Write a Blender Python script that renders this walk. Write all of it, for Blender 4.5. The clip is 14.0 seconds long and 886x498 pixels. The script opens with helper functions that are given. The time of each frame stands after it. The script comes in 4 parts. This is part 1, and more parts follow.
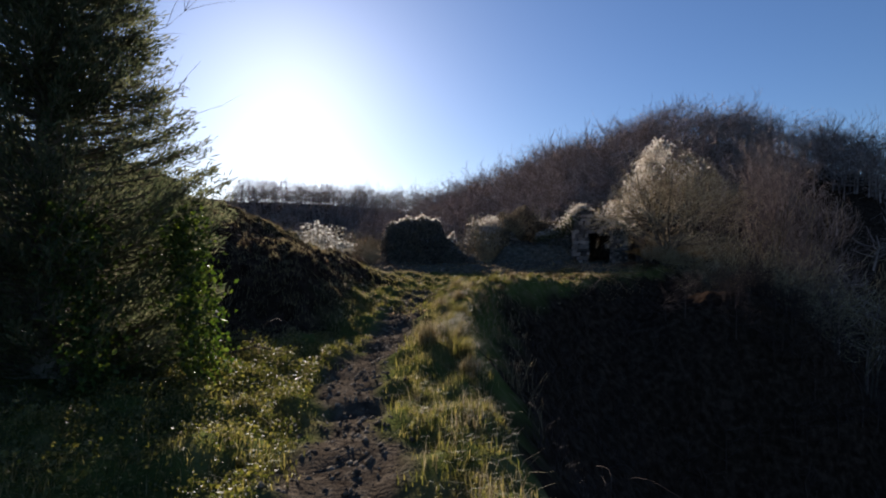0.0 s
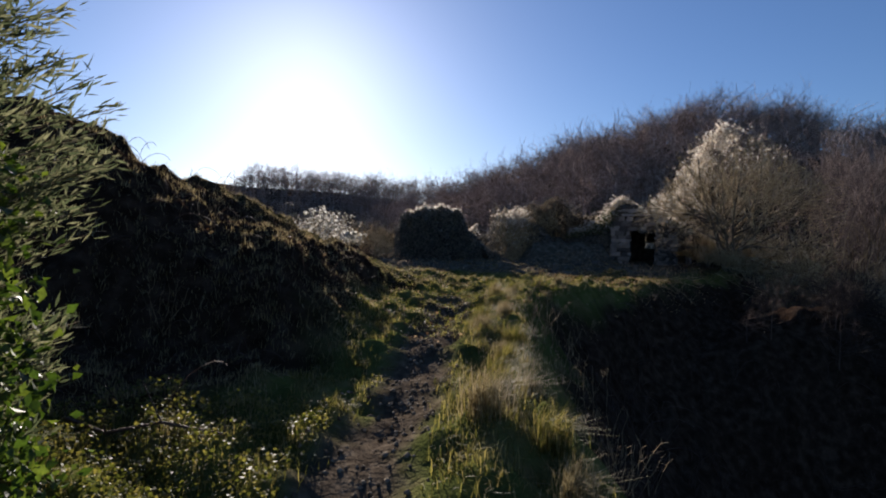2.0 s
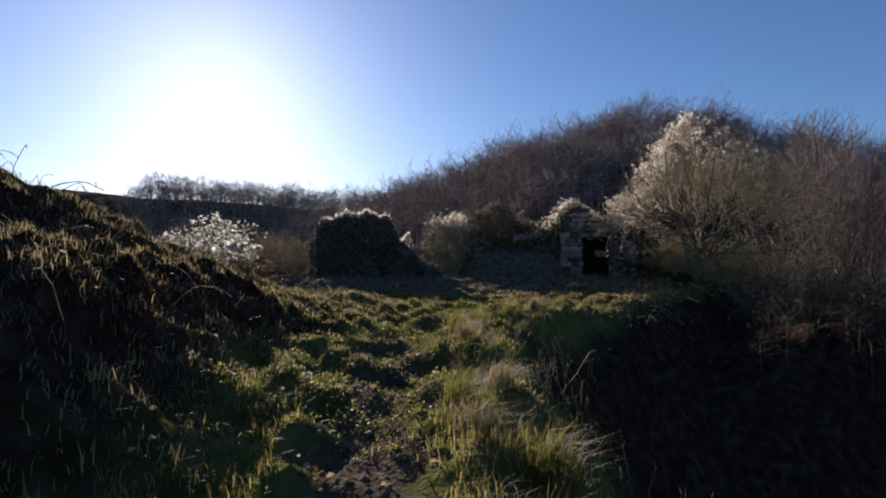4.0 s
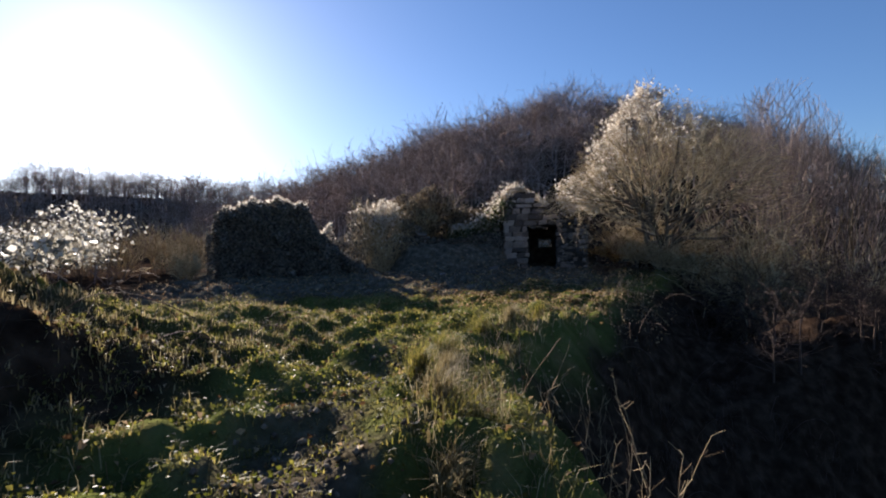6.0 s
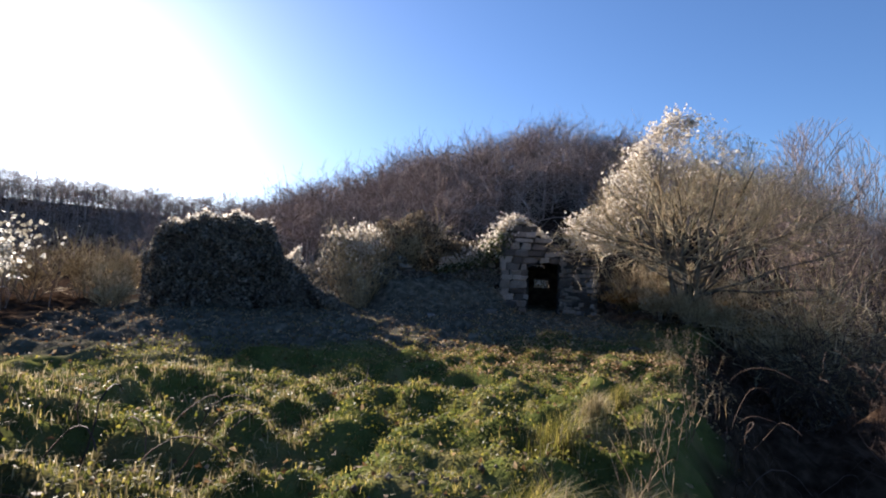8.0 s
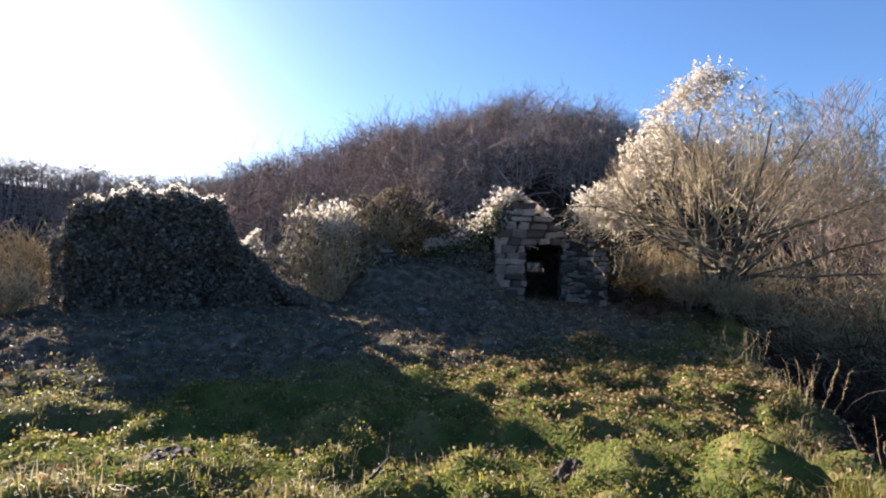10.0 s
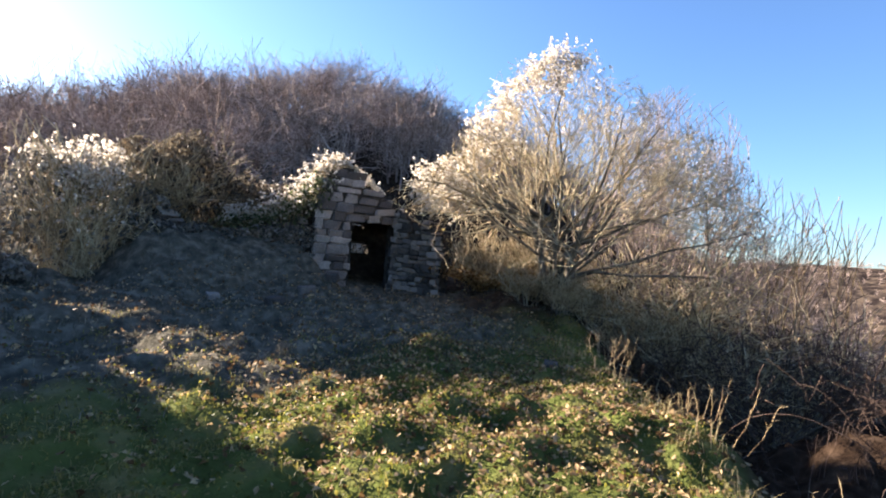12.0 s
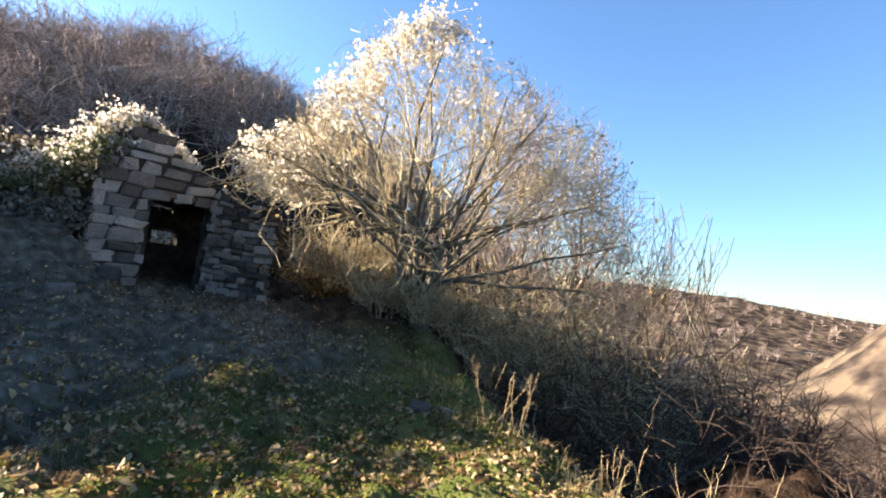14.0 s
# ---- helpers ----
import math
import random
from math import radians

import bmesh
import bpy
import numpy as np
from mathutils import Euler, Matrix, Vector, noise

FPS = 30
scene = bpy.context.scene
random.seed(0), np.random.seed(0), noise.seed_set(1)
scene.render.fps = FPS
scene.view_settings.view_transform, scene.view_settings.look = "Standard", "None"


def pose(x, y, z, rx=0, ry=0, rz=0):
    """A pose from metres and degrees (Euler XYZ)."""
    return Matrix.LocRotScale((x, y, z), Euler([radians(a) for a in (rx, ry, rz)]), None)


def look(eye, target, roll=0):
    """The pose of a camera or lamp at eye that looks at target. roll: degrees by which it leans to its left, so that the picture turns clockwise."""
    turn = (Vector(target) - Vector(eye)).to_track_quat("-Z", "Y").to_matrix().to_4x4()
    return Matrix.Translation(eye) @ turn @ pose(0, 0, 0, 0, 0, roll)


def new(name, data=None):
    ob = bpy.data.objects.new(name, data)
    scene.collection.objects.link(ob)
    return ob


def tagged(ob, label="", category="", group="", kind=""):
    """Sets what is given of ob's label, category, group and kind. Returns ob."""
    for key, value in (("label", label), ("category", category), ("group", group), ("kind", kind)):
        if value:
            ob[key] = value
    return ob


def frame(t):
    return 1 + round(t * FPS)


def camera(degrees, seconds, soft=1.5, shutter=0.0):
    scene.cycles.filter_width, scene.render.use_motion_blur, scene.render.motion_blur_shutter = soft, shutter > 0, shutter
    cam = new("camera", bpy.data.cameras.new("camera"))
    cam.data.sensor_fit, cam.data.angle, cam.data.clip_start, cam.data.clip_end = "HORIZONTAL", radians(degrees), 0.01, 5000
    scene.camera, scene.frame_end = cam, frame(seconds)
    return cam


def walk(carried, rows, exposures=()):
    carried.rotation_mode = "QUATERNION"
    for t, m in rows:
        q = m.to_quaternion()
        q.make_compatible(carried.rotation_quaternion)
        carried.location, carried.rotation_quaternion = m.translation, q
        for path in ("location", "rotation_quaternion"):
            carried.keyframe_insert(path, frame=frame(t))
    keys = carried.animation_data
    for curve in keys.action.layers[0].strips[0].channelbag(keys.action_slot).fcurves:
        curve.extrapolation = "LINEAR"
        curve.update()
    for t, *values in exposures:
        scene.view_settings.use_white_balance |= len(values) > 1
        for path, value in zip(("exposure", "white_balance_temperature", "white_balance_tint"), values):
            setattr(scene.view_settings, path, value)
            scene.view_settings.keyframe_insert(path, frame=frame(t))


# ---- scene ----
# ---------- camera ----------
cam = camera(80.0, 14.0, soft=2.0)
METRES, EYE, TILT, LEAN, TURN = 20.0, 1.53, 0.0, 0.0, 0.0
ROWS = [
    (0.0, 0.0068, 0.0013, -0.0013, -0.2904, 0.0239, 0.1409),
    (0.5, 0.0014, 0.0342, -0.0016, -0.9955, 1.294, -0.3433),
    (1.0, -0.0034, 0.0737, -0.0023, -1.1282, 1.6831, -0.666),
    (1.5, -0.0114, 0.1204, -0.0007, -0.9439, 0.167, -1.4833),
    (2.0, -0.017, 0.1641, -0.0006, 0.8456, -0.7218, -1.7361),
    (2.5, -0.023, 0.2051, 0.0003, 1.7979, 1.6413, -1.5858),
    (3.0, -0.0245, 0.2673, -0.0003, 0.0423, 2.4102, -1.4268),
    (3.5, -0.0272, 0.3152, -0.0004, -3.7196, 1.6078, -1.2388),
    (4.0, -0.0267, 0.355, -0.0005, -7.4768, 0.7292, -0.4743),
    (6.5, -0.0184, 0.5392, 0.0006, -17.4268, 0.221, -0.1581),
    (7.0, -0.0195, 0.5771, 0.0021, -18.8432, 1.7278, -1.7356),
    (7.5, -0.0175, 0.6083, 0.0042, -19.4483, 3.4716, -2.1155),
    (10.0, -0.0099, 0.7663, 0.0164, -24.1062, 1.1365, -1.4258),
    (10.5, -0.008, 0.7919, 0.0186, -28.2957, 0.3489, -1.8637),
    (11.0, -0.0025, 0.8117, 0.0209, -32.9378, -0.6083, -3.6217),
    (11.5, 0.0134, 0.8366, 0.0204, -38.5209, -0.5429, -4.4294),
    (12.0, 0.035, 0.8642, 0.0146, -44.3852, 0.2243, -5.4299),
    (12.5, 0.0574, 0.8894, 0.0114, -49.8828, 1.004, -6.0882),
    (13.0, 0.0776, 0.9082, 0.0085, -54.6363, 1.6763, -6.8568),
    (13.5, 0.0977, 0.9247, 0.007, -58.6875, 2.4438, -7.7946),
    (14.0, 0.1151, 0.9373, 0.0089, -61.4963, 2.9591, -8.274),
]
EXPOSURES = [(0.0, 1.0, 6550, 18), (4.2, 1.08, 6550, 18), (6.4, 1.58, 6600, 18), (10.0, 2.2, 6700, 18), (12.0, 2.72, 7000, 17), (14.0, 2.85, 7300, 13)]
walk(cam, [(t, pose(0, 0, EYE, TILT, LEAN, TURN) @ pose(METRES * x, METRES * y, METRES * z, 90 + pitch, roll, yaw)) for t, x, y, z, yaw, pitch, roll in ROWS], EXPOSURES)

# ---------- sky and sun ----------
SUN_AZ, SUN_EL = -15.8, 17.2
world = bpy.data.worlds.new("sky_world")
scene.world = world
world.use_nodes = True
wn = world.node_tree
sky = wn.nodes.new("ShaderNodeTexSky")
sky.sky_type = "NISHITA"
sky.sun_disc = False
sky.sun_elevation, sky.sun_rotation = radians(SUN_EL), radians(SUN_AZ)
sky.air_density, sky.dust_density, sky.ozone_density = 1.0, 0.46, 6.3
wn.links.new(sky.outputs[0], wn.nodes["Background"].inputs[0])
wn.nodes["Background"].inputs[1].default_value = 0.055
sun_way = Vector((math.sin(radians(SUN_AZ)) * math.cos(radians(SUN_EL)), math.cos(radians(SUN_AZ)) * math.cos(radians(SUN_EL)), math.sin(radians(SUN_EL))))
sun_data = bpy.data.lights.new("sun", "SUN")
sun_data.energy, sun_data.angle, sun_data.color = 4.6, radians(0.5), (1.0, 0.93, 0.82)
sun = new("sun", sun_data)
sun.matrix_world = look(sun_way * 200, (0, 0, 0))


# ---------- materials ----------
def material(name, colours, scale=3.0, rough=0.9, bump=0.3, bump_scale=30.0, translucent=0.0, island=0.0, obj_random=0.0, trans_tint=None, spec=0.2):
    """Two or three colours mixed by noise at two scales, fine relief, some light let through for leaves."""
    m = bpy.data.materials.new(name)
    m.use_nodes = True
    nt = m.node_tree
    n, l = nt.nodes, nt.links
    bsdf, out = n["Principled BSDF"], n["Material Output"]
    bsdf.inputs["Roughness"].default_value = rough
    bsdf.inputs["Specular IOR Level"].default_value = spec
    geo = n.new("ShaderNodeNewGeometry")
    big = n.new("ShaderNodeTexNoise")
    big.inputs["Scale"].default_value, big.inputs["Detail"].default_value = scale, 6.0
    l.new(geo.outputs["Position"], big.inputs["Vector"])
    ramp = n.new("ShaderNodeValToRGB")
    els = ramp.color_ramp.elements
    els[0].position, els[1].position = 0.32, 0.68
    els[0].color, els[1].color = (*colours[0], 1), (*colours[-1], 1)
    for k, c in enumerate(colours[1:-1]):
        e = els.new(0.32 + 0.36 * (k + 1) / (len(colours) - 1))
        e.color = (*c, 1)
    fac = big.outputs["Fac"]
    if island or obj_random:
        if obj_random:
            rnd = n.new("ShaderNodeObjectInfo").outputs["Random"]
        else:
            rnd = geo.outputs["Random Per Island"]
        mix = n.new("ShaderNodeMix")
        mix.inputs[0].default_value = max(island, obj_random)
        l.new(fac, mix.inputs[2])
        l.new(rnd, mix.inputs[3])
        fac = mix.outputs[0]
    l.new(fac, ramp.inputs[0])
    col = ramp.outputs[0]
    fine = n.new("ShaderNodeTexNoise")
    fine.inputs["Scale"].default_value, fine.inputs["Detail"].default_value = bump_scale, 4.0
    l.new(geo.outputs["Position"], fine.inputs["Vector"])
    grain = n.new("ShaderNodeMapRange")
    grain.inputs[1].default_value, grain.inputs[2].default_value = 0.3, 0.7
    grain.inputs[3].default_value, grain.inputs[4].default_value = 0.72, 1.25
    l.new(fine.outputs["Fac"], grain.inputs[0])
    mul = n.new("ShaderNodeVectorMath")
    mul.operation = "SCALE"
    l.new(col, mul.inputs[0])
    l.new(grain.outputs[0], mul.inputs["Scale"])
    col = mul.outputs[0]
    l.new(col, bsdf.inputs["Base Color"])
    if bump:
        b = n.new("ShaderNodeBump")
        b.inputs["Strength"].default_value, b.inputs["Distance"].default_value = bump, 0.02
        l.new(fine.outputs["Fac"], b.inputs["Height"])
        l.new(b.outputs[0], bsdf.inputs["Normal"])
    if translucent:
        tr = n.new("ShaderNodeBsdfTranslucent")
        if trans_tint:
            tint = n.new("ShaderNodeVectorMath")
            tint.operation = "MULTIPLY"
            tint.inputs[1].default_value = trans_tint
            l.new(col, tint.inputs[0])
            l.new(tint.outputs[0], tr.inputs[0])
        else:
            l.new(col, tr.inputs[0])
        mx = n.new("ShaderNodeMixShader")
        mx.inputs[0].default_value = translucent
        l.new(bsdf.outputs[0], mx.inputs[1])
        l.new(tr.outputs[0], mx.inputs[2])
        l.new(mx.outputs[0], out.inputs[0])
    return m


M_GRASS = material("grass_blades", [(0.08, 0.082, 0.028), (0.145, 0.14, 0.05), (0.29, 0.24, 0.115)], 1.6, 0.6, 0.0, 40, 0.5, island=0.45, trans_tint=(1.25, 1.22, 0.7))
M_STRAW = material("dry_grass", [(0.17, 0.13, 0.06), (0.29, 0.23, 0.11), (0.4, 0.33, 0.18)], 2.0, 0.7, 0.0, 40, 0.4, island=0.6)
M_YARDGRASS = material("grey_withered_grass", [(0.06, 0.062, 0.045), (0.115, 0.11, 0.08), (0.2, 0.18, 0.13)], 2.0, 0.75, 0.0, 40, 0.3, island=0.6)
# Dry stalk colour, darkened to hold the shade of the slope.
M_STALK = material("shaded_dry_stalk", [(0.035, 0.022, 0.017), (0.09, 0.058, 0.043)], 3.0, 0.8, 0.0, 60, island=0.6)
M_BARK = material("grey_bark", [(0.075, 0.06, 0.045), (0.15, 0.122, 0.088), (0.24, 0.2, 0.145)], 4.0, 0.9, 0.5, 60)
M_DARKBARK = material("dark_mossy_bark", [(0.03, 0.026, 0.018), (0.065, 0.055, 0.036), (0.11, 0.098, 0.06)], 6.0, 0.95, 0.7, 50)
M_TWIG = material("tan_twig", [(0.24, 0.175, 0.1), (0.4, 0.31, 0.18), (0.54, 0.45, 0.29)], 2.0, 0.8, 0.0, 50, island=0.5)
M_SHRUB = material("lichened_twig", [(0.085, 0.055, 0.031), (0.185, 0.125, 0.068), (0.32, 0.235, 0.135)], 2.0, 0.85, 0.0, 50, island=0.6)
M_LICHEN = material("pale_lichened_twig", [(0.2, 0.142, 0.072), (0.38, 0.3, 0.165), (0.56, 0.47, 0.29)], 2.5, 0.85, 0.0, 50, island=0.6)
M_TWIG_GREY = material("grey_twig", [(0.11, 0.08, 0.068), (0.2, 0.15, 0.128), (0.29, 0.225, 0.195)], 2.0, 0.85, 0.0, 50, island=0.5)
M_FOREST = material("bare_forest_wood", [(0.15, 0.11, 0.095), (0.29, 0.22, 0.19), (0.44, 0.35, 0.3)], 0.25, 0.9, 0.0, 5, island=0.55, spec=0.0)
M_FLUFF = material("seed_fluff", [(0.48, 0.42, 0.34), (0.66, 0.6, 0.51), (0.8, 0.75, 0.67)], 5.0, 0.9, 0.0, 60, 0.6, island=0.5)
M_IVY = material("ivy_leaf", [(0.025, 0.045, 0.012), (0.05, 0.085, 0.02), (0.10, 0.13, 0.035)], 3.0, 0.5, 0.0, 60, 0.35, island=0.6, trans_tint=(1.5, 1.6, 0.6))
M_HERB = material("herb_leaf", [(0.06, 0.068, 0.02), (0.115, 0.118, 0.036), (0.2, 0.175, 0.07)], 3.0, 0.55, 0.0, 60, 0.45, island=0.7, trans_tint=(1.3, 1.3, 0.6))
M_DARKIVY = material("old_ivy_leaf", [(0.08, 0.075, 0.066), (0.15, 0.138, 0.118), (0.24, 0.218, 0.185)], 3.0, 0.7, 0.0, 60, 0.2, island=0.6)
M_NEEDLE = material("conifer_foliage", [(0.06, 0.075, 0.035), (0.11, 0.125, 0.06), (0.18, 0.18, 0.095)], 3.0, 0.7, 0.0, 60, 0.55, island=0.6)
M_DEADLEAF = material("dead_leaf", [(0.1, 0.055, 0.025), (0.24, 0.145, 0.065), (0.44, 0.31, 0.17)], 4.0, 0.7, 0.0, 60, 0.3, island=0.8)
M_BRACKEN = material("withered_bracken", [(0.2, 0.11, 0.04), (0.36, 0.22, 0.09), (0.5, 0.36, 0.18)], 3.0, 0.75, 0.0, 60, 0.45, island=0.7)
M_PALELEAF = material("pale_leaf", [(0.25, 0.23, 0.18), (0.42, 0.4, 0.34), (0.65, 0.63, 0.57)], 4.0, 0.5, 0.0, 60, 0.5, island=0.8)
M_BROWNLEAF = material("withered_leaf", [(0.06, 0.045, 0.032), (0.12, 0.095, 0.065), (0.2, 0.16, 0.11)], 4.0, 0.8, 0.0, 60, 0.3, island=0.7)
M_STONE = material("grey_sandstone", [(0.095, 0.08, 0.072), (0.195, 0.165, 0.146), (0.34, 0.295, 0.26)], 2.2, 0.9, 0.6, 35, obj_random=0.6)
# Weathered wall stone, darkened for the shade on the hut's side walls.
M_SHADESTONE = material("weathered_shaded_stone", [(0.06, 0.052, 0.046), (0.12, 0.104, 0.092), (0.22, 0.192, 0.165)], 3.0, 0.95, 0.6, 35, obj_random=0.6)
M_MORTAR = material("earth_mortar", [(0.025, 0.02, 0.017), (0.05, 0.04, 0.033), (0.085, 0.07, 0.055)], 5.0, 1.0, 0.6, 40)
M_OLDWOOD = material("old_timber", [(0.07, 0.05, 0.035), (0.15, 0.115, 0.085)], 6.0, 0.85, 0.5, 70)
M_CLOD = material("trodden_clod", [(0.07, 0.055, 0.04), (0.13, 0.105, 0.075), (0.22, 0.18, 0.13)], 6.0, 0.95, 0.5, 50, island=0.7)


def ground_material():
    m = bpy.data.materials.new("hillside_ground")
    m.use_nodes = True
    nt = m.node_tree
    n, l = nt.nodes, nt.links
    bsdf = n["Principled BSDF"]
    bsdf.inputs["Roughness"].default_value = 0.95
    bsdf.inputs["Specular IOR Level"].default_value = 0.0
    geo = n.new("ShaderNodeNewGeometry")

    def noise_tex(scale, detail):
        t = n.new("ShaderNodeTexNoise")
        t.inputs["Scale"].default_value, t.inputs["Detail"].default_value = scale, detail
        l.new(geo.outputs["Position"], t.inputs["Vector"])
        return t.outputs["Fac"]

    def ramp(fac, stops):
        r = n.new("ShaderNodeValToRGB")
        e = r.color_ramp.elements
        e[0].position, e[0].color = stops[0][0], (*stops[0][1], 1)
        e[1].position, e[1].color = stops[-1][0], (*stops[-1][1], 1)
        for p, c in stops[1:-1]:
            e.new(p).color = (*c, 1)
        l.new(fac, r.inputs[0])
        return r.outputs[0]

    def mix(fac, a, b):
        x = n.new("ShaderNodeMix")
        x.data_type = "RGBA"
        l.new(fac, x.inputs[0])
        l.new(a, x.inputs[6])
        l.new(b, x.inputs[7])
        return x.outputs[2]

    def layer(name):
        a = n.new("ShaderNodeAttribute")
        a.attribute_name = name
        return a.outputs["Fac"]

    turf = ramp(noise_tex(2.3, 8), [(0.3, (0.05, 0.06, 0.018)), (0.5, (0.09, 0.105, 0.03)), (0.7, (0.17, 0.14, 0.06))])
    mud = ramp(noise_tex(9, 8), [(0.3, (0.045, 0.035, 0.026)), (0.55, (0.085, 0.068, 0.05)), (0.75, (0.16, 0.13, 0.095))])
    # Leaf litter set extra dark, with the slope's deep shade in its colour.
    shaded_litter = ramp(noise_tex(5, 8), [(0.3, (0.016, 0.010, 0.007)), (0.5, (0.034, 0.022, 0.015)), (0.7, (0.07, 0.047, 0.032))])
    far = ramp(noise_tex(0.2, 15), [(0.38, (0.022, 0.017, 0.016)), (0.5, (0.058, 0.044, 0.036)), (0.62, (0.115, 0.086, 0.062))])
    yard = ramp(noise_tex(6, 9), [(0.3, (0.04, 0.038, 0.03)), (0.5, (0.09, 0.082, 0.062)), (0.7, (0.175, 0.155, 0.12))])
    col = mix(layer("shaded_litter"), turf, shaded_litter)
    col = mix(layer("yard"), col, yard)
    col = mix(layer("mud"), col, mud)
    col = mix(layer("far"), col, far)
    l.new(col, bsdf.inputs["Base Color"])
    b = n.new("ShaderNodeBump")
    b.inputs["Strength"].default_value, b.inputs["Distance"].default_value = 0.7, 0.05
    l.new(noise_tex(28, 6), b.inputs["Height"])
    l.new(b.outputs[0], bsdf.inputs["Normal"])
    return m


M_GROUND = ground_material()

# ---------- mesh helpers ----------
RNG = np.random.default_rng(7)


def raw(name, verts, faces, mat=None, smooth=False):
    """A mesh from arrays of vertices and of faces with equal corner counts."""
    me = bpy.data.meshes.new(name)
    verts, faces = np.asarray(verts, dtype=np.float32), np.asarray(faces, dtype=np.int32)
    k = faces.shape[1]
    me.vertices.add(len(verts))
    me.vertices.foreach_set("co", verts.ravel())
    me.loops.add(faces.size)
    me.loops.foreach_set("vertex_index", faces.ravel())
    me.polygons.add(len(faces))
    me.polygons.foreach_set("loop_start", np.arange(0, faces.size, k, dtype=np.int32))
    if smooth:
        me.polygons.foreach_set("use_smooth", np.ones(len(faces), dtype=bool))
    me.update(calc_edges=True)
    me.validate()
    if mat:
        me.materials.append(mat)
    return me


def thing(name, at, label, category, group="", kind=""):
    ob = new(name)
    ob.empty_display_size = 0.2
    ob.location = at
    return tagged(ob, label, category, group, kind)


def part(name, me, parent, label="", m=None):
    """One mesh under a thing, given in world coordinates unless a local pose is given."""
    ob = new(name, me)
    ob.parent = parent
    if m is None:
        origin = Vector((0, 0, 0))
        p = parent
        while p is not None:
            origin += p.location
            p = p.parent
        ob.location = -origin
    else:
        ob.matrix_local = m
    return tagged(ob, label)


def smooth(a, b, v):
    t = np.clip((np.asarray(v, dtype=float) - a) / (b - a), 0, 1)
    return t * t * (3 - 2 * t)


def value_noise(x, y, seed=0):
    xi, yi = np.floor(x).astype(np.int64), np.floor(y).astype(np.int64)
    fx, fy = x - xi, y - yi
    fx, fy = fx * fx * (3 - 2 * fx), fy * fy * (3 - 2 * fy)

    def rnd(i, j):
        k = (i * 374761393 + j * 668265263 + seed * 974634777) & 0xFFFFFFFF
        k = ((k ^ (k >> 13)) * 1274126177) & 0xFFFFFFFF
        return ((k ^ (k >> 16)) & 0xFFFF) / 65535.0

    a = rnd(xi, yi) * (1 - fx) + rnd(xi + 1, yi) * fx
    b = rnd(xi, yi + 1) * (1 - fx) + rnd(xi + 1, yi + 1) * fx
    return a * (1 - fy) + b * fy - 0.5


def fbm(x, y, seed=0, octaves=4):
    s, a = 0, 1.0
    for k in range(octaves):
        s = s + a * value_noise(x * 2 ** k + 17 * k, y * 2 ** k - 9 * k, seed + k)
        a *= 0.5
    return s


def tubes(segs, sides=3):
    """Tapered prisms for rows of x0 y0 z0 x1 y1 z1 r0 r1."""
    s = np.asarray(segs, dtype=float)
    p0, p1, r0, r1 = s[:, 0:3], s[:, 3:6], s[:, 6], s[:, 7]
    d = p1 - p0
    d /= np.linalg.norm(d, axis=1, keepdims=True) + 1e-9
    ref = np.where(np.abs(d[:, 2:3]) > 0.9, np.array([[1.0, 0, 0]]), np.array([[0, 0, 1.0]]))
    u = np.cross(d, ref)
    u /= np.linalg.norm(u, axis=1, keepdims=True) + 1e-9
    w = np.cross(d, u)
    rings = []
    for p, r in ((p0, r0), (p1, r1)):
        for k in range(sides):
            a = 2 * math.pi * k / sides
            rings.append(p + r[:, None] * (math.cos(a) * u + math.sin(a) * w))
    verts = np.stack(rings, 1).reshape(-1, 3)
    base = np.arange(len(s))[:, None] * 2 * sides
    quads = []
    for k in range(sides):
        j = (k + 1) % sides
        quads.append(np.concatenate([base + k, base + j, base + sides + j, base + sides + k], 1))
    return verts, np.concatenate(quads, 0)


def cards(pos, size, rng, up=0.0, aspect=1.5, fold=0.25):
    """Small folded leaves: four corners each, at random turns; up draws them towards lying flat."""
    n = len(pos)
    size = np.broadcast_to(size, (n,))[:, None]
    a = rng.normal(size=(n, 3))
    a[:, 2] *= 1 - up
    a /= np.linalg.norm(a, axis=1, keepdims=True)
    b = rng.normal(size=(n, 3))
    b[:, 2] *= 1 - up
    b -= a * np.sum(a * b, 1, keepdims=True)
    b /= np.linalg.norm(b, axis=1, keepdims=True)
    c = np.cross(a, b)
    v = np.stack([pos - a * size * aspect / 2, pos + b * size / 2 + c * size * fold, pos + a * size * aspect / 2, pos - b * size / 2 + c * size * fold], 1).reshape(-1, 3)
    k = np.arange(n)[:, None] * 4
    f = np.concatenate([k + np.array([[0, 1, 2]]), k + np.array([[0, 2, 3]])], 0)
    return v, f


def puffs(pos, size, rng):
    """Fluffy seed heads: three small crossed leaves each."""
    n = len(pos)
    size = np.broadcast_to(size, (n,))
    p = np.repeat(pos, 3, 0) + rng.normal(size=(3 * n, 3)) * np.repeat(size, 3)[:, None] * 0.3
    return cards(p, np.repeat(size, 3) * rng.uniform(0.6, 1.1, 3 * n), rng, 0.0, 1.2, 0.3)


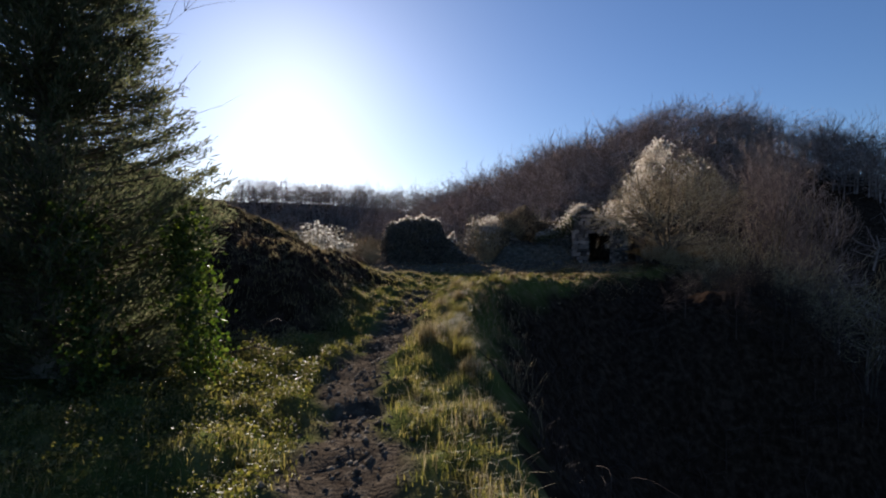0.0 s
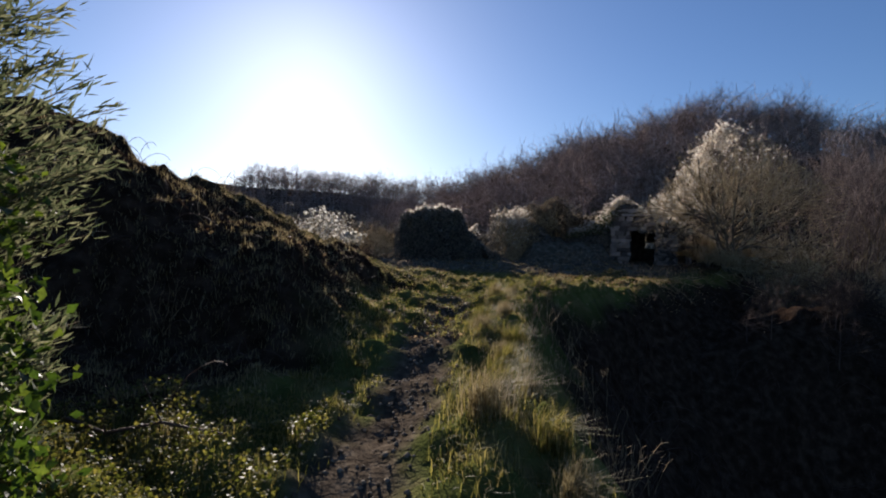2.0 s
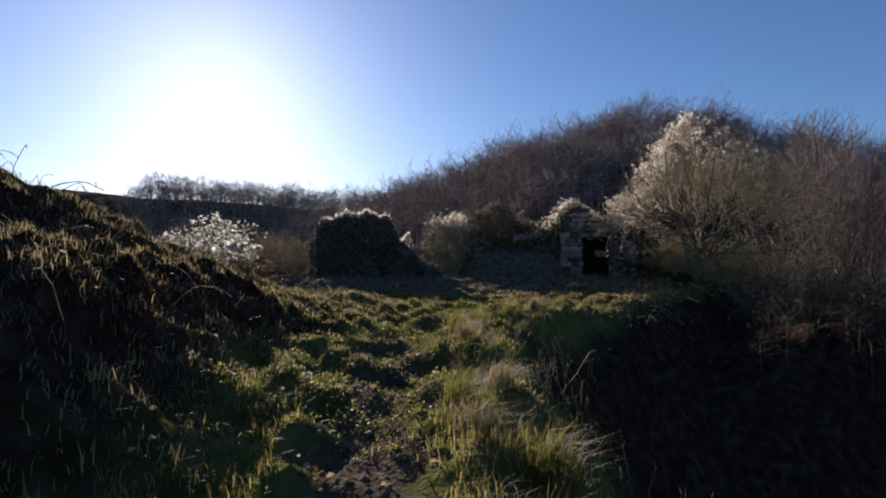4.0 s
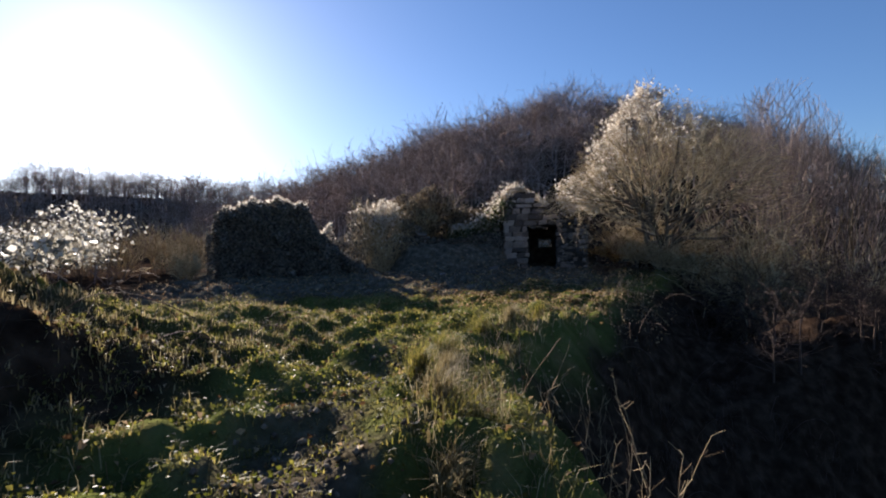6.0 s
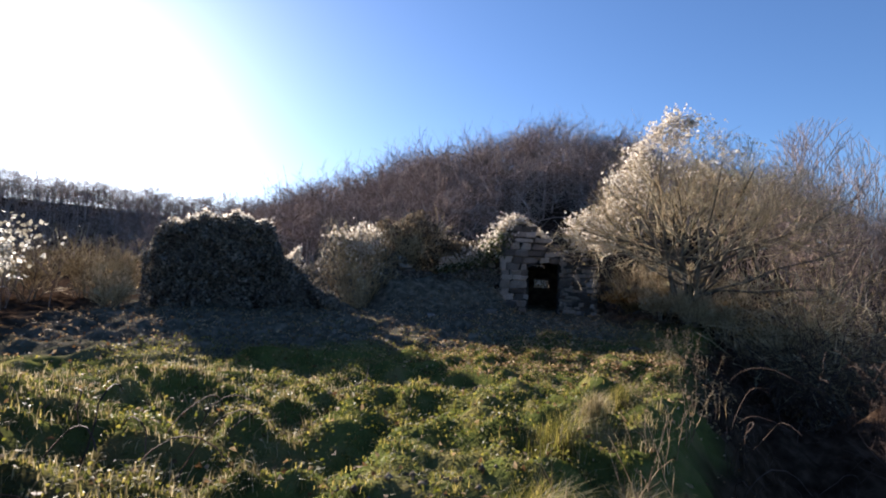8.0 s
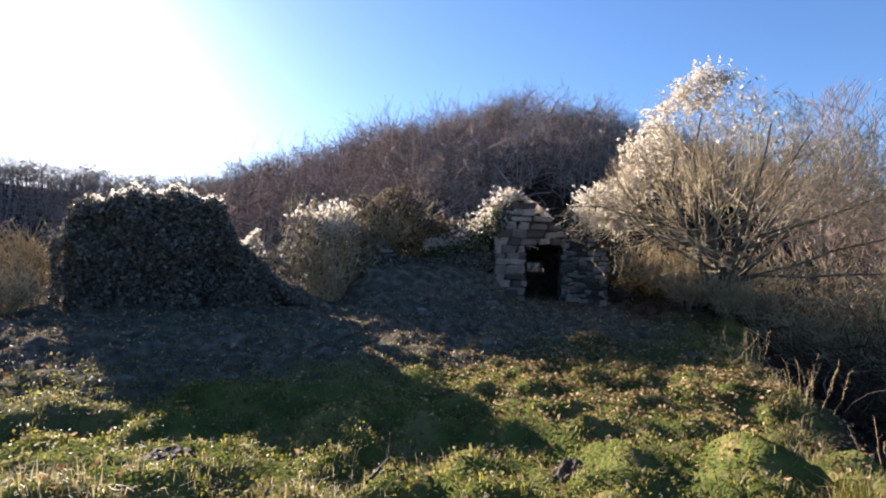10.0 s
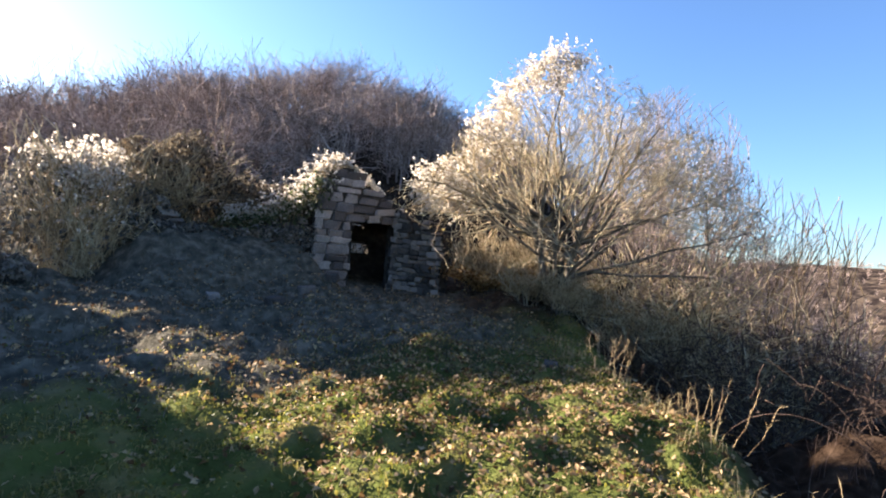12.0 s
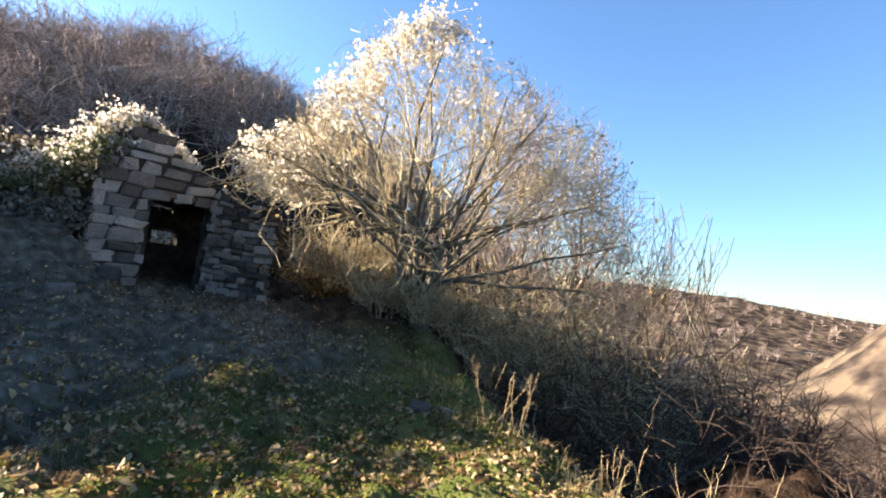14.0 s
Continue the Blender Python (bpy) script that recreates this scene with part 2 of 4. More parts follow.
def sprays(pos, way, length, width, rng):
    """Narrow scaly sprays that point along their twig."""
    n = len(pos)
    d = way + rng.normal(size=(n, 3)) * 0.4
    d /= np.linalg.norm(d, axis=1, keepdims=True)
    w = np.cross(d, rng.normal(size=(n, 3)))
    w *= width[:, None] / (np.linalg.norm(w, axis=1, keepdims=True) + 1e-9)
    mid = pos + d * length[:, None] * 0.45
    v = np.stack([pos, mid + w, pos + d * length[:, None], mid - w], 1).reshape(-1, 3)
    k = np.arange(n)[:, None] * 4
    return v, np.concatenate([k + np.array([[0, 1, 2]]), k + np.array([[0, 2, 3]])], 0)


# ---------- the lie of the land ----------
def path_x(y):
    return np.interp(y, [-6, 0, 3.3, 6.4, 9, 11.5, 13.8, 15, 18, 22, 26], [0.4, -0.3, -0.55, -0.9, -0.75, -0.55, -0.3, 0.3, 1.6, 4.5, 7.8])


def rim_x(y):
    return np.interp(y, [-6, 0, 6, 8.7, 10.9, 13, 14, 15, 16.2, 17, 17.6, 18.4, 19, 19.7, 21, 22.5, 23.2, 24.5, 26, 28, 34, 45], [1.0, 0.5, 0.4, 0.4, 0.6, 0.85, 1.0, 1.4, 2.4, 3.3, 3.9, 4.8, 5.4, 6.0, 7.3, 9.2, 10.3, 11.6, 12.6, 13.6, 15, 24])


RIDGE = [(46, 40, -2.0), (36, 50, 8.5), (27, 59, 13.6), (20, 66, 11.8), (8, 71, 8.0), (2, 77, 6.2), (-12, 92, 8.8), (-60, 102, 12.5)]


def hill(x, y):
    z = np.full(np.shape(x), -50.0)
    for (ax, ay, az), (bx, by, bz) in zip(RIDGE, RIDGE[1:]):
        dx, dy = bx - ax, by - ay
        t = np.clip(((x - ax) * dx + (y - ay) * dy) / (dx * dx + dy * dy), 0, 1)
        d = np.hypot(x - ax - t * dx, y - ay - t * dy)
        z = np.maximum(z, (az + t * (bz - az)) - 0.5 * d * d / (d + 7))
    return z


def land(x, y, detail=True):
    x, y = np.asarray(x, dtype=float), np.asarray(y, dtype=float)
    z = 0.46 * smooth(5, 15, y) - 0.06 * smooth(15, 19, y) + 0.3 * smooth(20.5, 26, y) - 0.25 * smooth(4, -12, y)
    u = path_x(y) - x
    # the bank beside the path
    fade = np.interp(y, [10, 11.5, 13, 15, 17, 19.5], [1.0, 1.1, 0.86, 0.78, 0.45, 0.0])
    foot = np.interp(y, [7, 10, 14, 17], [0.6, 0.55, 1.0, 2.0])
    cutting = 1.12 * smooth(foot, foot + 1.7, u) * smooth(8.9, 10.4, y - 0.12 * u + 0.5 * fbm(x * 0.6, y * 0.6, 19))
    rise = 1.6 * smooth(3.05, 6.35, u) * smooth(7.6, 10.0, y)
    bank = fade * (cutting + rise)
    verge = 0.22 * smooth(0.6, 2.5, u) * smooth(9, 5, y)
    z = z + bank + verge + 0.6 * smooth(3, 12, u) * smooth(26, 12, y)
    # the drop on the other side
    v = x - rim_x(y)
    steep = np.interp(y, [0, 9, 13, 16, 19, 22, 24], [1.35, 1.3, 1.2, 0.95, 0.75, 0.65, 0.5])
    round_off = np.interp(y, [15, 19], [0.3, 0.95])
    drop = np.where(v > 0, steep * (np.sqrt(v * v + round_off ** 2) - round_off), 0)
    drop = np.where(drop > 3, 3 + (drop - 3) * 0.8 + 1.5 * smooth(0, 6, drop - 3) * smooth(19, 14, y), drop)
    z = z - np.minimum(np.maximum(drop, 0), 22)
    # a shoulder of the hillside beyond the edge
    z = z + 5.2 * np.exp(-(((x - 12.0) / 4.4) ** 2 + ((y - 16.8) / 2.5) ** 2)) * smooth(1.5, 4.5, v)
    # earth heaped against the low wall
    z = z + 1.0 * smooth(2.4, 0.2, np.abs(y - 28.6 + 0.18 * (x - 5.5))) * smooth(2.6, 3.8, x) * smooth(7.4, 6.6, x)
    # the knoll under the large tree
    z = z + 0.3 * np.exp(-(((x - 10.2) / 1.6) ** 2 + ((y - 24.3) / 1.8) ** 2))
    # trodden path, slightly sunk
    pm = smooth(0.55, 0.15, np.abs(u + 0.05)) * smooth(18, 13, y)
    z = z - 0.07 * pm
    r = np.hypot(x, y - 12)
    if detail:
        near = smooth(60, 25, r)
        z = z + near * (0.2 * fbm(x * 0.9, y * 0.9, 3) + (0.2 - 0.13 * pm + 0.1 * smooth(8, 12, y) * smooth(19.5, 17.5, y)) * fbm(x * 3.1, y * 3.1, 11, 3) + 0.05 * pm * fbm(x * 9, y * 9, 23, 2))
        z = z + smooth(30, 90, r) * 2.5 * fbm(x * 0.05, y * 0.05, 31)
    h = hill(x, y)
    k = 0.7
    z = k * np.logaddexp(z / k, h / k)
    # the far side of the valley
    far = 36 * np.exp(-(((x - 420) / 130) ** 2 + ((y - 60) / 330) ** 2)) + 45 * np.exp(-((x - 123) ** 2 + (y + 30) ** 2) / 34 ** 2)
    z = z + far * smooth(40, 110, x)
    z = z + smooth(300, 900, r) * (10 + 20 * fbm(x * 0.004, y * 0.004, 41, 3))
    return z


def axis(a, b, step, lo, hi, grow=1.16):
    mid = list(np.arange(a, b, step))
    left, right, s = [], [], step
    p = a
    while p > lo:
        s *= grow
        p -= s
        left.append(p)
    p, s = b, step
    while p < hi:
        right.append(p)
        s *= grow
        p += s
    return np.array(left[::-1] + mid + right)


gx, gy = axis(-6, 9.5, 0.1, -1800, 1800, 1.1), axis(-1.5, 28, 0.1, -1800, 1800, 1.1)
X, Y = np.meshgrid(gx, gy)
Z = land(X, Y)
nx, ny = len(gx), len(gy)
idx = np.arange(nx * ny).reshape(ny, nx)
quads = np.stack([idx[:-1, :-1], idx[:-1, 1:], idx[1:, 1:], idx[1:, :-1]], -1).reshape(-1, 4)
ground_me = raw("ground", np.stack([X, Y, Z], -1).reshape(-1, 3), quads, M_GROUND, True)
U = path_x(Y) - X
MUD = smooth(0.55, 0.2, np.abs(U + 0.05) + 0.35 * fbm(X * 2, Y * 2, 5)) * smooth(17, 12, Y) * smooth(-8, -2, Y)
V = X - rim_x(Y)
# Where the shade-darkened litter lies: slope, bank, ground by the ruins.
SHADED_LITTER = np.clip(smooth(0.2, 1.2, V + 0.8 * fbm(X, Y, 8)) + smooth(21.6, 23.4, Y + 1.2 * fbm(X, Y, 9) - 0.12 * X + 0.5) + smooth(0.7, 1.6, U + 0.6 * fbm(X * 1.3, Y * 1.3, 12)) * smooth(6.4, 7.6, Y) * smooth(18, 14, Y), 0, 1)
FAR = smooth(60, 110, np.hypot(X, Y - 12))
# Stops before the tree, leaving dark litter for soil and the shadow band.
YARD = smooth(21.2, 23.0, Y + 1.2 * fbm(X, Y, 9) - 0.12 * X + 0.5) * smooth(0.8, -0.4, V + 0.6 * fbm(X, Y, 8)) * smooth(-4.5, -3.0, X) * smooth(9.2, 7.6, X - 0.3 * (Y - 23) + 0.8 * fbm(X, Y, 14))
for key, arr in (("mud", MUD), ("shaded_litter", SHADED_LITTER), ("yard", YARD), ("far", FAR)):
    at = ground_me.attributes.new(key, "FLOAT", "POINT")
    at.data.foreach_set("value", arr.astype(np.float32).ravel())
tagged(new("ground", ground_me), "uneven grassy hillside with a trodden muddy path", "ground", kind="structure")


# ---------- trees ----------
def grow(rng, start, way, length, radius, depth, segs, level=0, spread=0.6, lift=0.12, kids=(5, 5, 4), wobble=0.16, tips=None):
    """A limb with curving pieces, and its smaller limbs."""
    pieces = 5 if level == 0 else (4 if depth > 0 else 3)
    p, d = np.array(start, dtype=float), np.array(way, dtype=float)
    d /= np.linalg.norm(d)
    r = radius
    joints = []
    for k in range(pieces):
        d = d + rng.normal(size=3) * wobble + np.array([0, 0, lift])
        d /= np.linalg.norm(d)
        q = p + d * length / pieces
        r1 = radius * (1 - 0.75 * (k + 1) / pieces)
        segs[min(level, len(segs) - 1)].append((*p, *q, r, r1))
        joints.append((q, d.copy(), r1, (k + 1) / pieces))
        p, r = q, r1
    if depth == 0:
        if tips is not None:
            tips.append(p)
        return
    for k in range(kids[min(level, len(kids) - 1)]):
        q, dd, rr, s = joints[min(int(rng.uniform(0.2, 1) * pieces), pieces - 1)]
        side = rng.normal(size=3)
        side -= dd * side.dot(dd)
        side /= np.linalg.norm(side)
        w = dd * (1 - spread * 0.5) + side * spread
        grow(rng, q, w, length * rng.uniform(0.45, 0.72), max(rr * 0.75, 0.003), depth - 1, segs, level + 1, spread, lift, kids, wobble, tips)


def bare_tree(name, at, stems, height, label, mat, seed, spread=0.6, lean=0.5, kids=(6, 5, 4), depth=3, lift=0.1, radius=0.09, group="", tips=None, twig_min=0.0035, aim=(0, 0, 0), category="tree", keep=None):
    """Several stems from one foot; each stem is a part, with its branchwork under it."""
    rng = np.random.default_rng(seed)
    z = float(land(at[0], at[1]))
    root = thing(name, (at[0], at[1], z - 0.05), label, category, group)
    for k in range(stems):
        segs = [[], []]
        a = 2 * math.pi * k / stems + rng.uniform(-0.4, 0.4)
        w = (math.cos(a) * lean * rng.uniform(0.3, 1.3) + aim[0], math.sin(a) * lean * rng.uniform(0.3, 1.3) + aim[1], 1 + aim[2])
        s = (at[0] + 0.12 * math.cos(a), at[1] + 0.12 * math.sin(a), z - 0.1)
        grow(rng, s, w, height * rng.uniform(0.6, 0.8), radius * rng.uniform(0.7, 1.1), depth, segs, 0, spread, lift, kids, tips=tips)
        v, f = tubes(segs[0], 7)
        stem = part("stem", raw("stem", v, f, M_BARK, True), root)
        sg = np.array(segs[1])
        if keep is not None:
            # a limb that is gone takes its twigs with it
            held, rows = {tuple(g[3:6]) for g in segs[0]}, []
            for g, inside in zip(segs[1], keep(sg[:, 3:6])):
                if inside and tuple(g[:3]) in held:
                    held.add(tuple(g[3:6]))
                    rows.append(g)
            sg = np.array(rows).reshape(-1, 8)
        sg[:, 6:] = np.maximum(sg[:, 6:], twig_min)
        v, f = tubes(sg, 3)
        tagged(part("branchwork", raw("branchwork", v, f, mat), stem), kind="stuff")
    return root


def add_fluff(root, pts, size, seed, label="white feathery seed heads"):
    rng = np.random.default_rng(seed)
    pts = np.asarray(pts)
    pts = np.concatenate([pts, pts[rng.random(len(pts)) < 0.6] + rng.normal(size=(1, 3)) * 0.03])
    v, f = puffs(pts + rng.normal(size=pts.shape) * 0.03, rng.uniform(0.45, 1.15, len(pts)) * size * 0.85, rng)
    return tagged(part("seed_head", raw("seed_head", v, f, M_FLUFF), root, label), kind="stuff")


def cloud(rng, centre, radii, n, shell=0.45, lumps=7):
    """Points in uneven lumps round a centre, thickest near the outside."""
    c = rng.normal(size=(lumps, 3))
    c = c / np.linalg.norm(c, axis=1, keepdims=True) * rng.uniform(0.25, 0.75, (lumps, 1))
    k = rng.integers(0, lumps, n)
    d = rng.normal(size=(n, 3))
    d /= np.linalg.norm(d, axis=1, keepdims=True)
    r = rng.uniform(shell, 1, (n, 1)) ** 0.7 * rng.uniform(0.3, 0.6, lumps)[k][:, None]
    return np.array(centre) + (c[k] + d * r) * np.array(radii)


# the large tan tree beside the house, hung with old man's beard
TREE = (10.35, 23.65)
SIDE, DEEP = (0.5, -0.866), (0.866, 0.5)
CROWN_L = [-3.5, -3.3, -2.8, -2.3, -1.9, -1.5, -0.8, -0.2, 0.5, 1.3, 2.2, 3.4, 3.9]
CROWN_Z = [2.7, 3.1, 3.85, 4.1, 5.0, 5.75, 6.1, 6.45, 6.0, 5.6, 4.8, 3.9, 2.6]
tips = []


def crown(p):
    """Inside the lopsided dome of the crown: a low arm over the hut's corner, the top above the trunk, a long fall towards the valley."""
    dx, dy = p[:, 0] - TREE[0], p[:, 1] - TREE[1]
    l, d = dx * SIDE[0] + dy * SIDE[1], dx * DEEP[0] + dy * DEEP[1]
    wob = 1 + 0.16 * fbm(p[:, 0] * 1.5 + p[:, 2], p[:, 1] * 1.5, 15)
    top = 1.2 + (np.interp(l, CROWN_L, CROWN_Z, 0, 0) - 1.2) * np.sqrt(np.clip(1 - (d / 3.0) ** 2, 0, 1)) * wob
    under = np.interp(l, [-3.5, -2.6, -1.2, 0.0, 2.0, 4.0], [2.75, 2.3, 1.0, 1.2, 1.1, 0.6])
    return (p[:, 2] < top) & (p[:, 2] > under) & (np.abs(d) < 2.9)


def hazel(at, label, seed):
    """A short dark trunk of several stems, wide arching limbs and a haze of fine twigs."""
    rng = np.random.default_rng(seed)
    z = float(land(*at)) - 0.1
    root = thing("hazel_tree", (*at, z), label, "tree")
    limbs = [(rng.uniform(0, 6.28), rng.uniform(0.12, 0.4), 0.15, rng.uniform(3.6, 4.6), 0.055) for k in range(6)]
    limbs += [(2.4 * k + rng.uniform(-0.3, 0.3), rng.uniform(0.9, 1.9), rng.uniform(0.5, 1.5), rng.uniform(2.5, 3.3), 0.033) for k in range(13)]
    limbs += [(2.1 + 0.07 * (k - 4), rng.uniform(2.2, 4.0), rng.uniform(1.3, 2.0), rng.uniform(3.1, 3.9), 0.04) for k in range(9)]
    limbs += [(-1.05 + rng.uniform(-0.5, 0.5), rng.uniform(1.2, 2.4), rng.uniform(0.6, 1.8), rng.uniform(3.0, 3.7), 0.04) for k in range(6)]
    for a, lean, up, length, radius in limbs:
        segs = [[], []]
        way = (math.cos(a) * lean, math.sin(a) * lean, 1.0)
        start = (at[0] + 0.14 * math.cos(a), at[1] + 0.14 * math.sin(a), z + up)
        grow(rng, start, way, length, radius, 3, segs, 0, 0.62, 0.07 if lean < 2.2 else 0.02, (9, 6, 4), 0.19, tips)
        rows = np.array(segs[0])
        v, f = tubes(rows[crown(rows[:, 3:6]) | ((rows[:, 5] < 1.7) & (np.hypot(rows[:, 3] - at[0], rows[:, 4] - at[1]) < 0.7))], 7)
        stem = part("stem", raw("stem", v, f, M_BARK, True), root)
        sg = np.array(segs[1])
        sg = sg[crown(sg[:, 3:6])]
        sg[:, 6:] = np.maximum(sg[:, 6:] * 0.75, 0.004)
        v, f = tubes(sg, 3)
        tagged(part("branchwork", raw("branchwork", v, f, M_TWIG), stem), kind="stuff")
    v, f = tubes([(at[0] + 0.16 * math.cos(k), at[1] + 0.16 * math.sin(k), z - 0.1, at[0] + 0.1 * math.cos(k + 0.4), at[1] + 0.1 * math.sin(k + 0.4), z + 1.1, 0.11, 0.07) for k in (0.3, 2.2, 4.4)], 9)
    part("trunk", raw("trunk", v, f, M_DARKBARK, True), root, "dark mossy foot of the trunk")
    return root


big = hazel(TREE, "large bare many-stemmed tree, tan twigs, white seed fluff in its crown", 5)
rng = np.random.default_rng(12)
tipa = np.array(tips)
tipa = tipa[crown(tipa)]


# seed heads cling to the twigs on the side towards the hut and in the top
def cling(centre, reach, n):
    d = np.linalg.norm((tipa - np.array(centre)) / np.array(reach), axis=1)
    near = tipa[d < 1]
    if len(near) == 0:
        return cloud(rng, centre, reach, n, 0.2)
    return near[rng.integers(0, len(near), n)] + rng.normal(size=(n, 3)) * 0.13


pts = np.concatenate([
    cling((8.95, 26.05, 3.2), (0.65, 0.65, 0.55), 900),
    cling((9.2, 25.6, 3.5), (0.8, 0.8, 0.7), 700),
    cling((9.5, 25.1, 4.4), (0.7, 0.7, 0.8), 300),
    cling((9.55, 25.0, 5.2), (0.6, 0.6, 0.7), 520),
    cling((9.9, 24.4, 5.8), (0.6, 0.6, 0.6), 420),
    cling((10.25, 23.8, 6.2), (0.4, 0.4, 0.6), 300),
    cling((10.6, 23.4, 5.3), (1.3, 1.3, 1.0), 160),
])
add_fluff(big, pts, 0.075, 13)
keep = tipa[(tipa[:, 2] > 1.5) & (rng.random(len(tipa)) < 0.25)]
v, f = cards(keep + rng.normal(size=keep.shape) * 0.04, 0.05, rng)
tagged(part("dry_leaf", raw("dry_leaf", v, f, M_STRAW), big, "a few dry yellowish leaves"), kind="stuff")

def dome(x, y, top, wide):
    return lambda p: ((p[:, 0] - x) / wide) ** 2 + ((p[:, 1] - y) / wide) ** 2 + ((p[:, 2] - 1.0) / (top - 1.0)) ** 2 < 1 + 0.06 * fbm(p[:, 0] * 1.7 + p[:, 2], p[:, 1] * 1.7, 17)


for x, y, h, top, k in ((13.9, 22.9, 7.4, 6.7, 21), (15.6, 23.9, 7.8, 7.2, 22), (14.8, 21.3, 5.6, 4.4, 23)):
    bare_tree("bare_tree", (x, y), 9, h, "bare grey tree with upright stems on the slope", M_TWIG_GREY, k, spread=0.55, lean=0.4, kids=(9, 6, 4), depth=3, lift=0.12, radius=0.045, group="bare trees on the slope", twig_min=0.006, keep=dome(x, y, top, 2.4))


def column(x, y, top, wide):
    return lambda p: (np.hypot(p[:, 0] - x, p[:, 1] - y) < wide) & (p[:, 2] < top + 0.3 * fbm(p[:, 0] * 3, p[:, 1] * 3, 19))


for x, y, h, top, wide, s in ((13.3, 19.6, 7.4, 3.8, 0.75, 31), (14.3, 19.1, 7.4, 3.4, 0.6, 32), (12.7, 20.2, 3.6, 2.4, 0.8, 33), (15.2, 18.4, 4.0, 1.6, 0.9, 34)):
    bare_tree("sapling", (x, y), 3, h, "slender bare sapling with upright grey twigs", M_SHRUB, s, spread=0.26, lean=0.045, kids=(8, 4), depth=2, lift=0.3, radius=0.034, group="saplings on the slope", twig_min=0.007, keep=column(x, y, top, wide))
# low arching shrubs on the slope below
rngs = np.random.default_rng(40)
for k in range(11):
    y = 19.2 + 0.55 * k + rngs.uniform(-0.3, 0.3)
    x = float(rim_x(y)) + rngs.uniform(2.8, 5.5)
    # Shrubs up to y = 21 take the stalk colour with shade in it.
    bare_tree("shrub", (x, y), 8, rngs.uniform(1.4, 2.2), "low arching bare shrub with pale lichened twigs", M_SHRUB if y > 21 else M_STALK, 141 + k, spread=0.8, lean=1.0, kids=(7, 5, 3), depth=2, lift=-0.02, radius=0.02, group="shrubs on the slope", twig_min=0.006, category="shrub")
# taller shrubs leaning out from under the large tree
for k, (l, d, h) in enumerate([(1.5, 0.6, 2.7), (2.3, 0.3, 3.3), (3.0, 0.8, 3.8), (3.7, 0.3, 3.9), (4.5, 0.6, 4.2), (2.0, 1.2, 3.1)]):
    bare_tree("shrub", (TREE[0] + SIDE[0] * l + DEEP[0] * d, TREE[1] + SIDE[1] * l + DEEP[1] * d), 9, h, "low arching bare shrub with pale lichened twigs", M_LICHEN, 241 + k, spread=0.8, lean=0.85, kids=(7, 5, 4), depth=2, lift=0.02, radius=0.018, group="shrubs on the slope", twig_min=0.006, category="shrub", aim=(0.2, -0.25, 0))
# brushwood behind the low wall and between hut and tree
for k, (x, y, h) in enumerate([(3.9, 30.3, 1.7), (4.6, 30.5, 1.5), (5.5, 30.4, 1.25), (6.4, 30.3, 1.1), (10.8, 26.2, 1.5), (11.4, 25.4, 1.6), (11.0, 24.8, 1.2), (11.8, 24.4, 1.3), (10.7, 25.0, 0.9), (10.05, 23.25, 0.8), (9.85, 23.9, 0.75), (10.75, 22.95, 0.95), (11.3, 22.4, 1.2), (3.2, 30.2, 1.5), (4.2, 29.9, 1.6), (5.0, 30.0, 2.2), (5.9, 30.1, 1.5), (3.6, 31.2, 1.9), (5.0, 31.2, 2.3), (-3.6, 29.0, 1.3), (-4.6, 29.6, 1.5), (-5.8, 29.4, 1.4), (-7.0, 29.8, 1.6), (-8.4, 29.6, 1.5), (-3.4, 26.8, 0.9)]):
    bare_tree("brush", (x, y), 13, h, "dense tan brushwood growing against old masonry", M_TWIG, 181 + k, spread=0.55, lean=0.4, kids=(8, 5, 4), depth=2, lift=0.1, radius=0.018, group="brushwood by the ruins", twig_min=0.006, category="shrub")


# withered bracken lit between the hut's corner and the large tree
def bracken(x, y, size, seed):
    rng = np.random.default_rng(seed)
    z = float(land(x, y))
    root = thing("bracken", (x, y, z), "clump of withered orange-brown bracken", "fern", "bracken by the hut")
    for k in range(9):
        a = rng.uniform(0, 6.28)
        d = np.array([math.cos(a) * 0.5, math.sin(a) * 0.5, 1.0])
        p = np.array([x + 0.08 * math.cos(a), y + 0.08 * math.sin(a), z - 0.03])
        segs, pts = [], []
        for j in range(6):
            q = p + d * size * 0.2
            segs.append((*p, *q, 0.006 - 0.0007 * j, 0.0055 - 0.0007 * j))
            m = 16 if j else 4
            pts.append(p + (q - p) * rng.random((m, 1)) + rng.normal(size=(m, 3)) * 0.07 * size * (1.2 - 0.12 * j))
            d = d + np.array([math.cos(a) * 0.16, math.sin(a) * 0.16, -0.24])
            p = q
        v, f = tubes(segs, 3)
        frond = part("frond", raw("frond", v, f, M_STALK), root)
        pts = np.concatenate(pts)
        v, f = cards(pts, rng.uniform(0.03, 0.06, len(pts)), rng, 0.3, 1.8)
        tagged(part("leaflet", raw("leaflet", v, f, M_BRACKEN), frond), kind="stuff")
    return root


rng = np.random.default_rng(251)
for k in range(14):
    t = rng.uniform(0, 1)
    bracken(9.9 + 2.2 * t + rng.normal() * 0.25, 25.6 - 1.5 * t + rng.normal() * 0.35, rng.uniform(0.7, 1.1), 260 + k)


